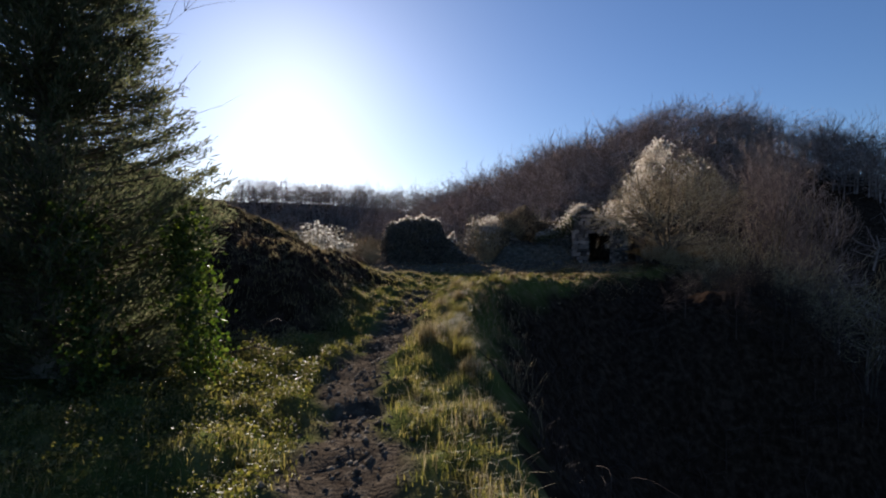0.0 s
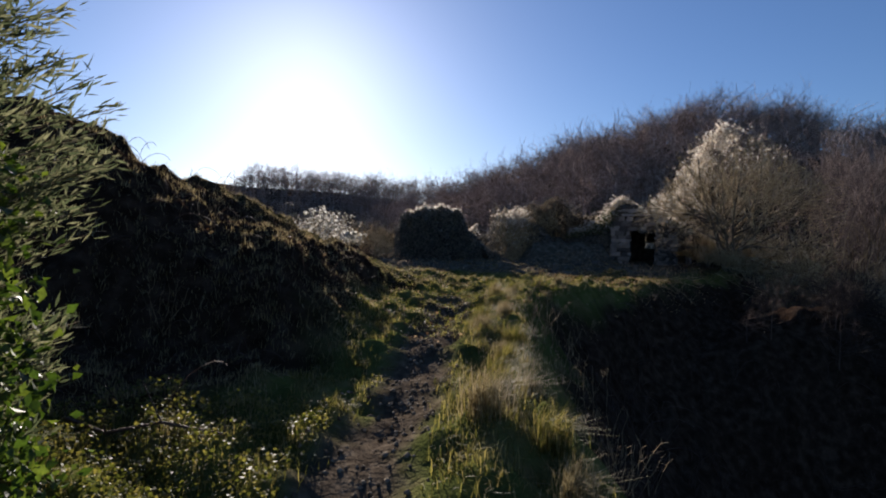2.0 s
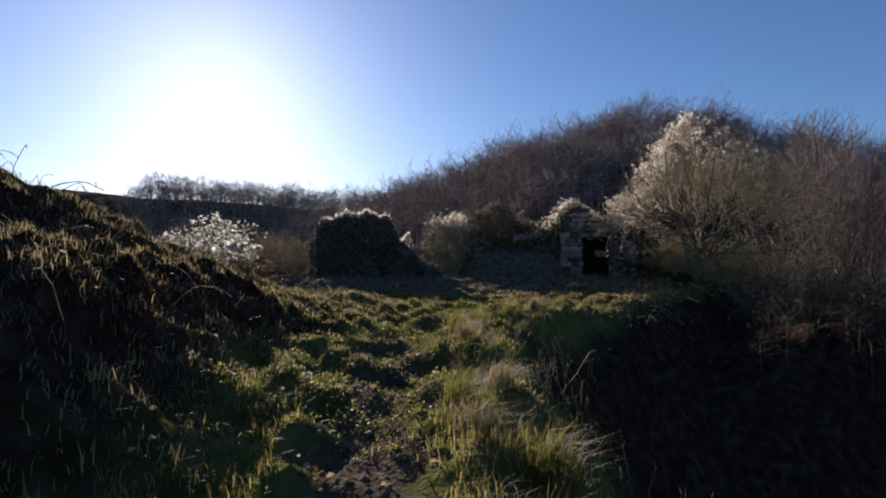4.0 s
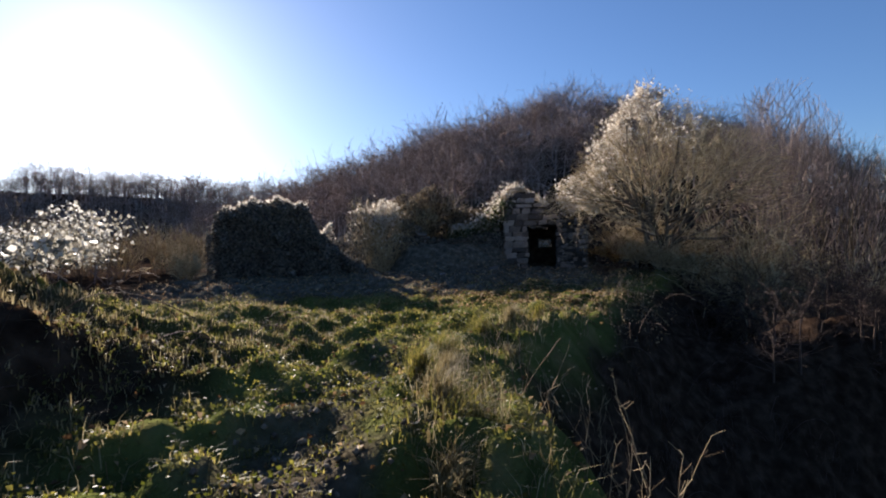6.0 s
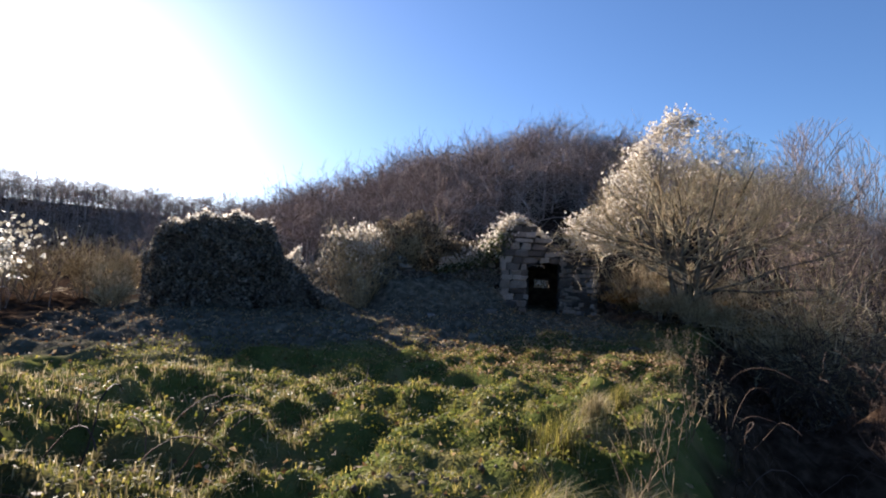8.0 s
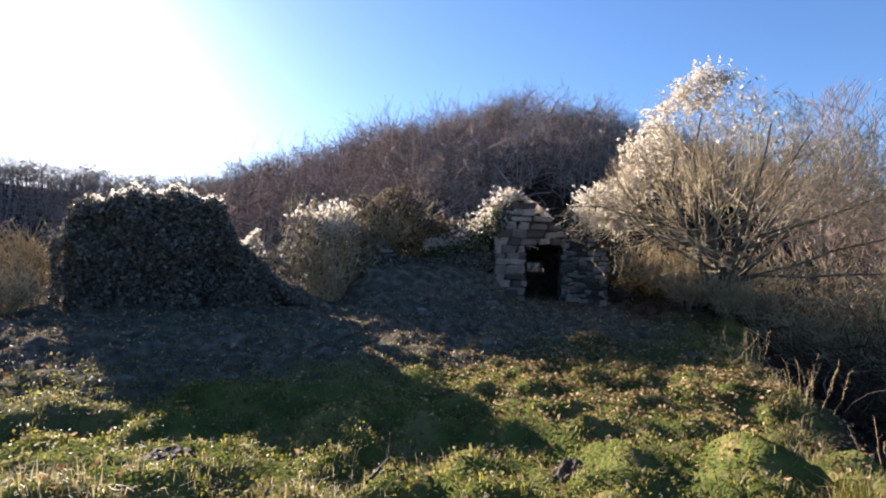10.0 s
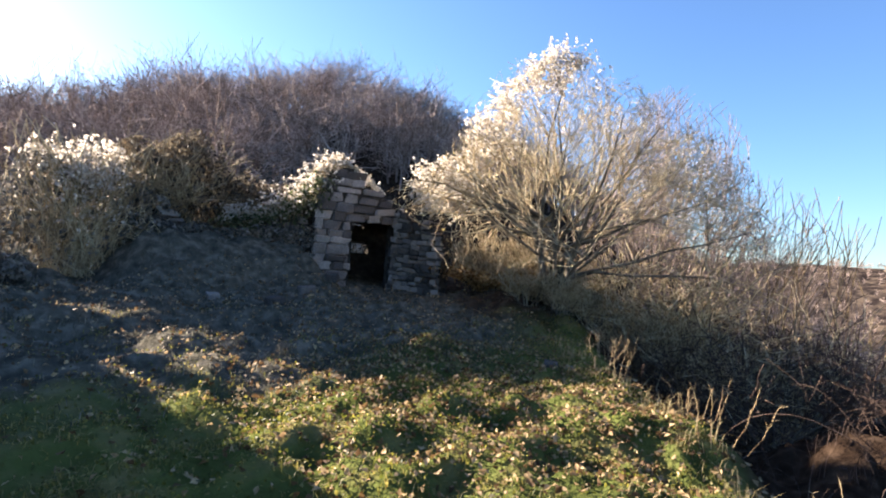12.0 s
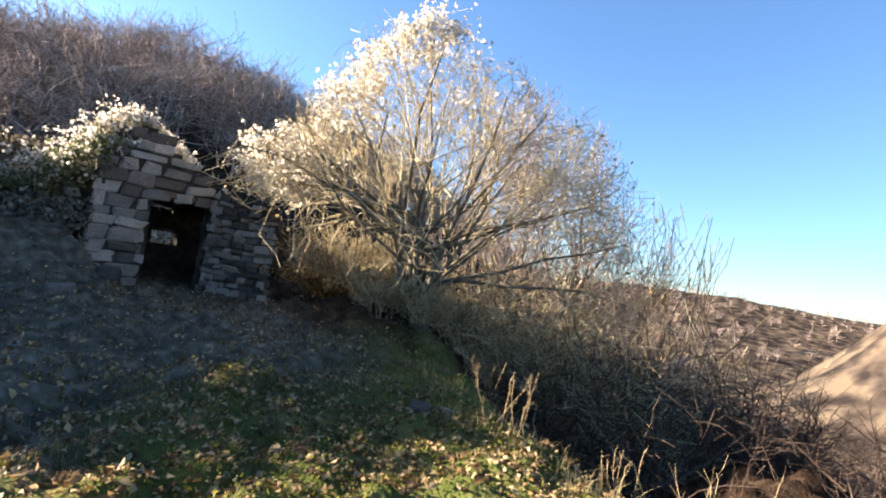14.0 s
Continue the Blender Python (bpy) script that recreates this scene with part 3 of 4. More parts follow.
# ---------- masonry ----------
def stone_mesh(seed, mat):
    rng = np.random.default_rng(seed)
    bm = bmesh.new()
    bmesh.ops.create_cube(bm, size=1.0)
    bmesh.ops.bevel(bm, geom=bm.edges[:], offset=0.11, segments=1, affect="EDGES")
    skew = rng.normal(size=(3, 3)) * 0.09
    for vtx in bm.verts:
        vtx.co += Vector(skew @ np.array(vtx.co)) + Vector(rng.normal(size=3) * 0.045)
    me = bpy.data.meshes.new("stone")
    bm.to_mesh(me)
    bm.free()
    me.materials.append(mat)
    return me


STONES = [stone_mesh(100 + k, M_STONE) for k in range(10)]
SHADED_STONES = [stone_mesh(200 + k, M_SHADESTONE) for k in range(10)]


def masonry(parent, a, b, base, top, thick, seed, stones, holes=(), course=(0.13, 0.24), width=(0.2, 0.55), both=False):
    """A rubble wall from a to b in plan: a rough core and stones laid in courses. top(u) is its upper edge; holes are u0, u1, z0, z1."""
    rng = np.random.default_rng(seed)
    a, b = Vector((*a, 0)), Vector((*b, 0))
    run = (b - a).length
    along = (b - a) / run
    out = Vector((along.y, -along.x, 0))
    turn = math.degrees(math.atan2(along.y, along.x))
    cell = 0.09
    nu, nz = max(int(run / cell), 2), int(math.ceil((max(top(s * run / 40) for s in range(41)) - base) / cell))
    solid = np.zeros((nu, nz), dtype=bool)
    for i in range(nu):
        for j in range(nz):
            u, z = (i + 0.5) * run / nu, base + (j + 0.5) * cell
            solid[i, j] = z < top(u) and not any(h[0] < u < h[1] and h[2] < z < h[3] for h in holes)
    verts, faces, seen = [], [], {}

    def corner(i, j, s):
        key = (i, j, s)
        if key not in seen:
            p = a + along * (i * run / nu) + out * (s * (thick / 2 - 0.05)) + Vector((0, 0, base + j * cell)) + Vector(rng.normal(size=3) * 0.012)
            seen[key] = len(verts)
            verts.append(p)
        return seen[key]

    for i in range(nu):
        for j in range(nz):
            if not solid[i, j]:
                continue
            for s in (1, -1):
                q = [corner(i, j, s), corner(i + 1, j, s), corner(i + 1, j + 1, s), corner(i, j + 1, s)]
                faces.append(q if s == 1 else q[::-1])
            for di, dj, c0, c1 in ((-1, 0, (0, 0), (0, 1)), (1, 0, (1, 1), (1, 0)), (0, -1, (1, 0), (0, 0)), (0, 1, (0, 1), (1, 1))):
                ii, jj = i + di, j + dj
                if 0 <= ii < nu and 0 <= jj < nz and solid[ii, jj]:
                    continue
                faces.append([corner(i + c0[0], j + c0[1], 1), corner(i + c0[0], j + c0[1], -1), corner(i + c1[0], j + c1[1], -1), corner(i + c1[0], j + c1[1], 1)])
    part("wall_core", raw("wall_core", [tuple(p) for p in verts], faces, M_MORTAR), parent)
    z = base
    while z < base + nz * cell:
        h = rng.uniform(*course)
        u = -rng.uniform(0, 0.2)
        while u < run:
            w = rng.uniform(*width)
            u0, u1 = max(u, 0), min(u + w, run)
            u += w
            m = (u0 + u1) / 2
            if u1 - u0 < 0.07 or z + h * 0.6 > top(m):
                continue
            clash = False
            for hh in holes:
                if hh[2] < z + h / 2 < hh[3] and u0 < hh[1] and u1 > hh[0]:
                    if m < (hh[0] + hh[1]) / 2:
                        u1 = min(u1, hh[0] + rng.uniform(-0.02, 0.03))
                    else:
                        u0 = max(u0, hh[1] - rng.uniform(-0.02, 0.03))
                    clash = u1 - u0 < 0.07
            if clash:
                continue
            for s in ((1, -1) if both else (1,)):
                depth = rng.uniform(0.16, 0.26)
                c = a + along * ((u0 + u1) / 2) + out * s * (thick / 2 - depth / 2 + rng.uniform(-0.015, 0.03)) + Vector((0, 0, z + h / 2))
                ob = new("stone", stones[int(rng.integers(len(stones)))])
                ob.parent = parent
                tall = h * rng.uniform(0.72, 1.12)
                ob.matrix_local = Matrix.Translation(c - parent.location + Vector((0, 0, rng.uniform(-0.02, 0.02)))) @ pose(0, 0, 0, rng.normal() * 2.5, rng.normal() * 3.2, turn + rng.normal() * 3.0) @ Matrix.Diagonal(((u1 - u0) * rng.uniform(0.86, 0.98), depth, tall, 1))
        z += h


def facade_top(u):
    return float(np.interp(u, [0, 0.1, 0.3, 0.58, 1.1, 1.6, 2.25], [2.9, 3.15, 3.5, 3.62, 3.35, 3.05, 2.68])) + 0.05 * math.sin(9 * u)


HUT_A, HUT_B = (7.25, 28.49), (9.35, 27.75)
hz = 0.35
house = thing("stone_hut", (8.4, 28.6, hz), "ruined stone hut with an open dark doorway", "house")
masonry(house, HUT_A, HUT_B, hz, facade_top, 0.5, 301, STONES, holes=[(0.89, 1.96, hz - 1, 2.4)], course=(0.15, 0.25), width=(0.24, 0.62))
# Wing, back and side walls: their shade is in the stone colour.
masonry(house, (9.25, 27.75), (9.72, 26.4), hz - 0.3, lambda u: 2.7 - 0.28 * u + 0.07 * math.sin(8 * u), 0.5, 302, SHADED_STONES, course=(0.08, 0.17), width=(0.12, 0.36))
masonry(house, (11.6, 29.6), (7.6, 31.0), hz, lambda u: 2.5 + 0.25 * math.sin(2.2 * u) + 0.05 * math.sin(13 * u), 0.45, 303, SHADED_STONES, holes=[(1.65, 2.15, 1.5, 1.88)], course=(0.1, 0.2), width=(0.16, 0.4))
masonry(house, (7.9, 30.8), (7.2, 28.8), hz, lambda u: 2.4 + 0.2 * u, 0.45, 304, SHADED_STONES, course=(0.1, 0.2), width=(0.16, 0.4))
masonry(house, (9.8, 26.7), (11.3, 29.5), hz - 0.3, lambda u: 2.1 + 0.1 * math.sin(5 * u), 0.45, 305, SHADED_STONES, course=(0.1, 0.2), width=(0.16, 0.4))


def box_mesh(name, size, mat, seed, jitter=0.012, bevel=0.02):
    rng = np.random.default_rng(seed)
    bm = bmesh.new()
    bmesh.ops.create_cube(bm, size=1.0)
    bmesh.ops.scale(bm, vec=size, verts=bm.verts)
    bmesh.ops.bevel(bm, geom=bm.edges[:], offset=bevel, segments=2, affect="EDGES")
    bmesh.ops.subdivide_edges(bm, edges=[e for e in bm.edges if e.calc_length() > 0.3], cuts=4)
    for vtx in bm.verts:
        vtx.co += Vector(rng.normal(size=3) * jitter)
    me = bpy.data.meshes.new(name)
    bm.to_mesh(me)
    bm.free()
    me.materials.append(mat)
    return me


part("lintel", box_mesh("lintel", (1.5, 0.36, 0.12), M_OLDWOOD, 9), house, "weathered timber lintel", pose(8.62 - 8.4, 27.95 - 28.6, 2.45 - hz, 0, 2, -19.3))

# Unseen slab added over the hut to block skylight and darken the doorway.
shade_slab_me = box_mesh("shade_slab", (3.1, 2.5, 0.16), M_MORTAR, 12, 0.03, 0.03)
part("shade_slab", shade_slab_me, house, "unseen slab added to keep the doorway dark", pose(9.15 - 8.4, 29.25 - 28.6, 2.5 - hz, 0, 5, -19.3))

# low wall that runs on from the hut
low = thing("low_wall", (5.4, 29.0, 0.5), "low ruined stone wall in shade, partly fallen", "wall")
masonry(low, (3.4, 29.3), (7.08, 28.6), 0.4, lambda u: 1.85 + 0.16 * math.sin(2.1 * u + 0.4) + 0.07 * math.sin(9 * u) + 0.06 * u, 0.55, 306, SHADED_STONES, course=(0.08, 0.18), width=(0.12, 0.4))

withered = thing("withered_hedge", (5.4, 29.9, 0.6), "withered brown leaves of a hedge behind the wall", "bush")
rng = np.random.default_rng(308)
n = 12000
hx = rng.uniform(3.4, 7.3, n)
ht = np.interp(hx, [3.4, 4.3, 4.9, 5.3, 5.7, 7.3], [3.45, 3.65, 4.1, 3.7, 2.95, 2.85]) + 0.35 * fbm(hx * 2.2, hx * 0, 31)
v, f = cards(np.stack([hx, 30.0 + rng.normal(size=n) * 0.45, 0.7 + (ht - 0.7) * rng.random(n) ** 0.5], -1), rng.uniform(0.04, 0.09, n), rng)
tagged(part("leaf", raw("leaf", v, f, M_BROWNLEAF), withered), kind="stuff")
v, f = tubes([(x, 30.0, 0.5, x + rng.normal() * 0.2, 30.0 + rng.normal() * 0.2, 2.5, 0.012, 0.005) for x in np.linspace(3.5, 7.2, 60)], 3)
tagged(part("stem", raw("stem", v, f, M_STALK), withered), kind="stuff")

rng = np.random.default_rng(309)
n = 3600
hx = rng.uniform(3.4, 7.15, n)
hz_top = 1.85 + 0.06 * (hx - 3.4) + 0.3 * fbm(hx * 2.5, hx * 0.3, 33)
k = rng.random(n)
v, f = cards(np.stack([hx, 29.3 - 0.19 * (hx - 3.4) - 0.36 - np.abs(rng.normal(size=n)) * 0.08, 0.9 + (hz_top - 0.9) * k], -1), rng.uniform(0.04, 0.08, n), rng)
tagged(part("ivy", raw("ivy", v, f, M_DARKIVY), low, "dull dark ivy over the stones"), kind="stuff")

# overgrown remains of a second building
mass = thing("overgrown_ruin", (-0.8, 28.2, 0.5), "ruined stone gable smothered in dark ivy, seed fluff on top", "house")
mz = 0.3


def mass_top(u):
    return float(np.interp(-2.8 + u, [-2.8, -2.7, -2.5, -2.05, -1.45, -0.55, -0.15, 0.12, 0.25, 0.65, 1.05, 1.9], [2.1, 2.55, 2.76, 2.88, 3.04, 3.02, 2.97, 2.82, 2.35, 1.95, 1.45, 0.9])) + 0.07 * math.sin(7 * u) + 0.05 * math.sin(17 * u)


masonry(mass, (-2.8, 28.3), (1.9, 28.0), mz, mass_top, 0.6, 307, SHADED_STONES, course=(0.1, 0.22), width=(0.15, 0.45))
rng = np.random.default_rng(51)
n = 19000
u = rng.uniform(-0.15, 4.75, n)
top = np.array([mass_top(t) for t in np.clip(u, 0, 4.7)])
w = rng.uniform(0, 1, n) ** 0.7
lump = 0.5 + 1.3 * fbm(u * 1.9, w * 5, 77)
pos = np.stack([-2.8 + u, 28.3 - 0.064 * u - 0.3 - np.abs(rng.normal(size=n)) * 0.14 - 0.35 * lump, mz + (top + 0.06 - mz) * w + rng.normal(size=n) * 0.04], -1)
v, f = cards(pos, rng.uniform(0.035, 0.075, n), rng)
tagged(part("ivy", raw("ivy", v, f, M_DARKIVY), mass, "dense dark old ivy"), kind="stuff")
u = rng.uniform(0.3, 2.95, 1000)
top = np.array([mass_top(t) for t in u])
add_fluff(mass, np.stack([-2.8 + u, 28.3 - 0.064 * u + rng.normal(size=1000) * 0.25, top + np.abs(rng.normal(size=1000)) * 0.07], -1), 0.075, 52)
segs = []
for k in range(160):
    t = rng.uniform(0, 4.6)
    p = np.array([-2.8 + t, 27.95 - 0.064 * t, mass_top(t) - rng.uniform(0, 0.3)])
    d = np.array([rng.normal() * 0.5, rng.normal() * 0.4 - 0.2, rng.uniform(0.2, 1)])
    for j in range(4):
        q = p + d * 0.09
        segs.append((*p, *q, 0.006, 0.004))
        d = d + rng.normal(size=3) * 0.2
        p = q
v, f = tubes(segs, 3)
tagged(part("stem", raw("stem", v, f, M_TWIG), mass), kind="stuff")


# ---------- climbers and bushes ----------
def vine_bush(name, centre, radii, n_stem, n_puff, label, seed, size=0.07, hang=0.6):
    rng = np.random.default_rng(seed)
    z = float(land(centre[0], centre[1]))
    root = thing(name, (centre[0], centre[1], z), label, "bush")
    segs = []
    for k in range(n_stem):
        p = np.array([centre[0] + rng.normal() * radii[0] * 0.3, centre[1] + rng.normal() * radii[1] * 0.3, z])
        goal = np.array(centre) + rng.uniform(-1, 1, 3) * np.array(radii)
        steps = 7
        for s in range(steps):
            q = p + (goal - p) / (steps - s) + rng.normal(size=3) * 0.07
            segs.append((*p, *q, 0.009, 0.007))
            p = q
        for s in range(5):
            q = p + np.array([rng.normal() * 0.09, rng.normal() * 0.09, -hang * rng.uniform(0.05, 0.3)])
            segs.append((*p, *q, 0.006, 0.004))
            p = q
    v, f = tubes(segs, 3)
    tagged(part("stem", raw("stem", v, f, M_TWIG), root, "tangle of brown climbing stems"), kind="stuff")
    pts = cloud(rng, centre, radii, n_puff, 0.15, 16) + rng.normal(size=(n_puff, 3)) * 0.12
    pts = pts[(pts[:, 2] > centre[2] - 0.15 * radii[2]) | (rng.random(len(pts)) < 0.3)]
    low_pts = pts[rng.random(len(pts)) < 0.1] - np.array([0, 0, 1]) * radii[2] * 0.8
    add_fluff(root, np.concatenate([pts, low_pts]), size, seed + 1)
    return root


vine_bush("clematis_bush", (2.75, 29.0, 2.5), (1.15, 0.6, 0.95), 230, 1700, "tangled climber with white seed fluff on the wall", 61, 0.075, 1.1)
vine_bush("clematis_bush", (11.0, 32.4, 1.7), (1.0, 0.6, 0.9), 60, 420, "low climber with white seed fluff behind the hut", 63, 0.065, 0.6)
body = thing("ivy_clump", (2.9, 29.3, 0.6), "dark ivy clump under the climber beside the wall", "bush")
rng = np.random.default_rng(66)
k = rng.random(5200)
bx = rng.uniform(0.9, 4.3, 5200)
bz = 0.6 + (np.interp(bx, [0.9, 1.5, 1.8, 3.4, 4.3], [1.15, 1.4, 2.25, 2.3, 1.8]) + 0.3 * fbm(bx * 2, k * 3, 67)) * k
v, f = cards(np.stack([bx, 29.35 + rng.normal(size=5200) * 0.3, bz], -1), rng.uniform(0.05, 0.1, 5200), rng)
tagged(part("leaf", raw("leaf", v, f, M_DARKIVY), body), kind="stuff")
v, f = tubes([(x, 29.35, 0.5, x + 0.1, 29.3, 1.9, 0.03, 0.015) for x in (2.2, 2.8, 3.3, 3.9)], 5)
tagged(part("stem", raw("stem", v, f, M_BARK), body), kind="stuff")
rng = np.random.default_rng(71)
vine = thing("clematis_vine", (7.0, 28.5, 2.6), "climber with white seed fluff along the gable top", "climbing plant")
VS, VU, VZ = [0, 0.2, 0.4, 0.55, 0.7, 0.8, 1], [-1.75, -1.2, -0.35, 0.1, 0.45, 0.75, 1.75], [2.2, 2.2, 2.7, 3.25, 3.65, 3.72, 3.1]


def along_gable(t, lift=0.0):
    u = np.interp(t, VS, VU)
    return np.stack([7.1 + u * 0.9436, 28.54 - u * 0.331, np.interp(t, VS, VZ) + lift], -1)


s = rng.uniform(0, 1, 1500)
sp = np.interp(s, [0, 0.4, 0.7, 0.85, 1], [0.12, 0.2, 0.13, 0.07, 0.05])[:, None]
add_fluff(vine, along_gable(s) + rng.normal(size=(1500, 3)) * sp * np.array([1, 1.5, 1]), 0.065, 72)
segs = []
for k in range(90):
    t0 = rng.uniform(0, 0.8)
    p = along_gable(t0, -rng.uniform(0.1, 0.6)) + np.array([0, -0.25, 0])
    for j in range(6):
        q = along_gable(min(t0 + 0.035 * (j + 1), 1)) + rng.normal(size=3) * 0.1
        segs.append((*p, *q, 0.008, 0.006))
        p = q
v, f = tubes(segs, 3)
tagged(part("stem", raw("stem", v, f, M_TWIG), vine), kind="stuff")
n = 1500
s = rng.uniform(0, 0.6, n)
v, f = cards(along_gable(s) + np.stack([rng.normal(size=n) * 0.2, -0.25 + rng.normal(size=n) * 0.15, -np.abs(rng.normal(size=n)) * 0.3], -1), rng.uniform(0.04, 0.08, n), rng)
tagged(part("leaf", raw("leaf", v, f, M_NEEDLE), vine, "dull olive leaves below the fluff"), kind="stuff")

# a pale pointed tuft on the sloping end of the ruin
tuft = thing("fluff_tuft", (0.68, 28.0, 1.9), "pointed tuft of white seed fluff on a stub", "climbing plant")
k = rng.random(320)
add_fluff(tuft, np.stack([0.68 + 0.3 * (k - 0.5) + rng.normal(size=320) * 0.2 * (1 - k), 28.0 + rng.normal(size=320) * 0.12, 1.9 + 0.5 * k ** 1.3], -1), 0.065, 75)
v, f = tubes([(0.68, 28.0, 1.5, 0.75, 28.0, 2.2, 0.03, 0.02), (0.75, 28.0, 2.2, 0.79, 28.0, 2.65, 0.02, 0.006)], 6)
part("stub", raw("stub", v, f, M_BARK), tuft)

# pale-leaved bush on the bank top
pale = thing("pale_bush", (-6.6, 26.5, float(land(-6.6, 26.5))), "bush with large pale shining leaves on thin stems", "bush")
rng = np.random.default_rng(81)
pz = float(land(-6.6, 26.5))
pts = cloud(rng, (-6.6, 26.5, pz + 1.2), (2.5, 1.4, 1.1), 2000, 0.3, 16)
v, f = cards(pts, rng.uniform(0.05, 0.11, len(pts)), rng)
tagged(part("leaf", raw("leaf", v, f, M_PALELEAF), pale, "pale glossy leaves"), kind="stuff")
segs = [[], [], []]
for k in range(26):
    grow(rng, (-6.6 + rng.uniform(-2, 2), 26.5 + rng.uniform(-1, 1), pz - 0.1), (rng.normal() * 0.25, rng.normal() * 0.25, 1), rng.uniform(1.0, 1.9), 0.016, 2, segs, 0, 0.5, 0.1, (5, 3))
v, f = tubes(segs[0] + segs[1] + segs[2], 3)
tagged(part("stem", raw("stem", v, f, M_TWIG_GREY), pale), kind="stuff")

# ivy-clad conifer at the start of the path
CON = (-3.9, 5.5)
cz0 = float(land(*CON)) - 0.1
con = thing("conifer_tree", (*CON, cz0), "dark dense conifer half covered in ivy", "tree")
rng = np.random.default_rng(91)
v, f = tubes([(*CON, cz0, CON[0], CON[1], cz0 + 3.0, 0.16, 0.11), (CON[0], CON[1], cz0 + 3.0, CON[0], CON[1], cz0 + 6.2, 0.11, 0.02)], 8)
part("trunk", raw("trunk", v, f, M_BARK, True), con)
segs, leaf, ways = [], [], []
for k in range(960):
    zz = rng.uniform(0.05, 5.8)
    a = rng.uniform(0, 2 * math.pi)
    reach = float(np.interp(zz, [0, 1.0, 1.7, 2.1, 2.6, 3.3, 4.0, 5.0, 5.9], [1.5, 1.5, 1.6, 1.85, 1.55, 1.15, 1.0, 0.6, 0.1])) * rng.uniform(0.72, 1.08)
    p = np.array([CON[0], CON[1], cz0 + zz - 0.3 * reach])
    for j in range(4):
        q = p + np.array([math.cos(a), math.sin(a), 0.02 + 0.17 * j]) * reach / 4 + rng.normal(size=3) * 0.03
        segs.append((*p, *q, 0.014 * (1 - j / 4) + 0.003, 0.014 * (1 - (j + 1) / 4) + 0.003))
        m = 12 + 16 * j
        leaf.append(q + (p - q) * rng.random((m, 1)) + rng.normal(size=(m, 3)) * (0.08 - 0.015 * j))
        ways.append(np.tile((math.cos(a) * 0.7, math.sin(a) * 0.7, 0.55), (m, 1)))
        p = q
v, f = tubes(segs, 3)
tagged(part("branchwork", raw("branchwork", v, f, M_BARK), con), kind="stuff")
for k in range(4):
    sg = [[], [], []]
    grow(rng, (CON[0] + 0.6, CON[1] - 0.3, cz0 + rng.uniform(2.6, 3.8)), (1.0, rng.uniform(-0.5, 0.2), rng.uniform(-0.05, 0.3)), rng.uniform(0.6, 1.0), 0.007, 1, sg, 1, 0.5, 0.0, (6, 6))
    v, f = tubes(sg[1] + sg[2], 3)
    part("bare_branch", raw("bare_branch", v, f, M_BARK), con)
leaf = np.concatenate(leaf)
v, f = sprays(leaf, np.concatenate(ways), rng.uniform(0.06, 0.12, len(leaf)), rng.uniform(0.005, 0.010, len(leaf)), rng)
part("foliage", raw("foliage", v, f, M_NEEDLE), con, "dark green scaly sprays")
n = 4200
zz = rng.uniform(0, 1, n)
col = rng.random(n)
ax = np.where(col < 0.6, -2.35, -3.0) + rng.normal(size=n) * 0.14
ay = np.where(col < 0.6, 5.55, 4.9) + rng.normal(size=n) * 0.14
pos = np.stack([ax - 0.25 * zz, ay, cz0 + 0.1 + zz * 1.75 + rng.normal(size=n) * 0.05], -1)
v, f = cards(pos, rng.uniform(0.025, 0.055, n), rng)
part("ivy", raw("ivy", v, f, M_IVY), con, "sunlit green ivy")


# ---------- woods on the hill ----------
def forest_templates(count, seed, limbs, twigs, thin):
    rng = np.random.default_rng(seed)
    out = []
    for k in range(count):
        segs = []
        h = rng.uniform(3.2, 4.4)
        p = np.array([0, 0, -0.3])
        mid = np.array([rng.normal() * 0.15, rng.normal() * 0.15, h * 0.45])
        top = np.array([rng.normal() * 0.3, rng.normal() * 0.3, h * 0.68])
        thick = min(8.2 * thin, 0.08)
        segs += [(*p, *mid, thick, 0.55 * thick), (*mid, *top, 0.55 * thick, 0.12 * thick)]
        for j in range(limbs):
            t = rng.uniform(0.25, 0.98)
            a = p + (top - p) * t
            d = rng.normal(size=3)
            d[2] = abs(d[2]) * 0.5 + 0.15
            d /= np.linalg.norm(d)
            ln = h * 0.46 * (1.15 - 0.4 * t)
            b = a + d * ln * 0.5
            e = b + (d + np.array([0, 0, 0.25]) + rng.normal(size=3) * 0.25) * ln * 0.45
            segs += [(*a, *b, 2.4 * thin, 1.8 * thin), (*b, *e, 1.8 * thin, thin)]
            for m in range(twigs):
                q = b + (e - b) * rng.uniform(-0.6, 1)
                g = d * 0.5 + rng.normal(size=3) * 0.7 + np.array([0, 0, 0.15])
                segs.append((*q, *(q + g * ln * 0.33), thin, thin * 0.7))
        out.append(np.array(segs))
    return out


def plant(name, xs, ys, templates, seed, label, mat=M_FOREST, low=0.75, high=1.25):
    rng = np.random.default_rng(seed)
    zs = land(xs, ys)
    rows = []
    for x, y, z in zip(xs, ys, zs):
        t = templates[int(rng.integers(len(templates)))].copy()
        a, k = rng.uniform(0, 6.28), rng.uniform(low, high)
        c, s = math.cos(a) * k, math.sin(a) * k
        for o in (0, 3):
            px, py = t[:, o].copy(), t[:, o + 1].copy()
            t[:, o], t[:, o + 1], t[:, o + 2] = x + c * px - s * py, y + s * px + c * py, z + k * t[:, o + 2]
        rows.append(t)
    v, f = tubes(np.concatenate(rows), 3)
    return tagged(new(name, raw(name, v, f, mat)), label, "trees", kind="stuff")


rng = np.random.default_rng(402)
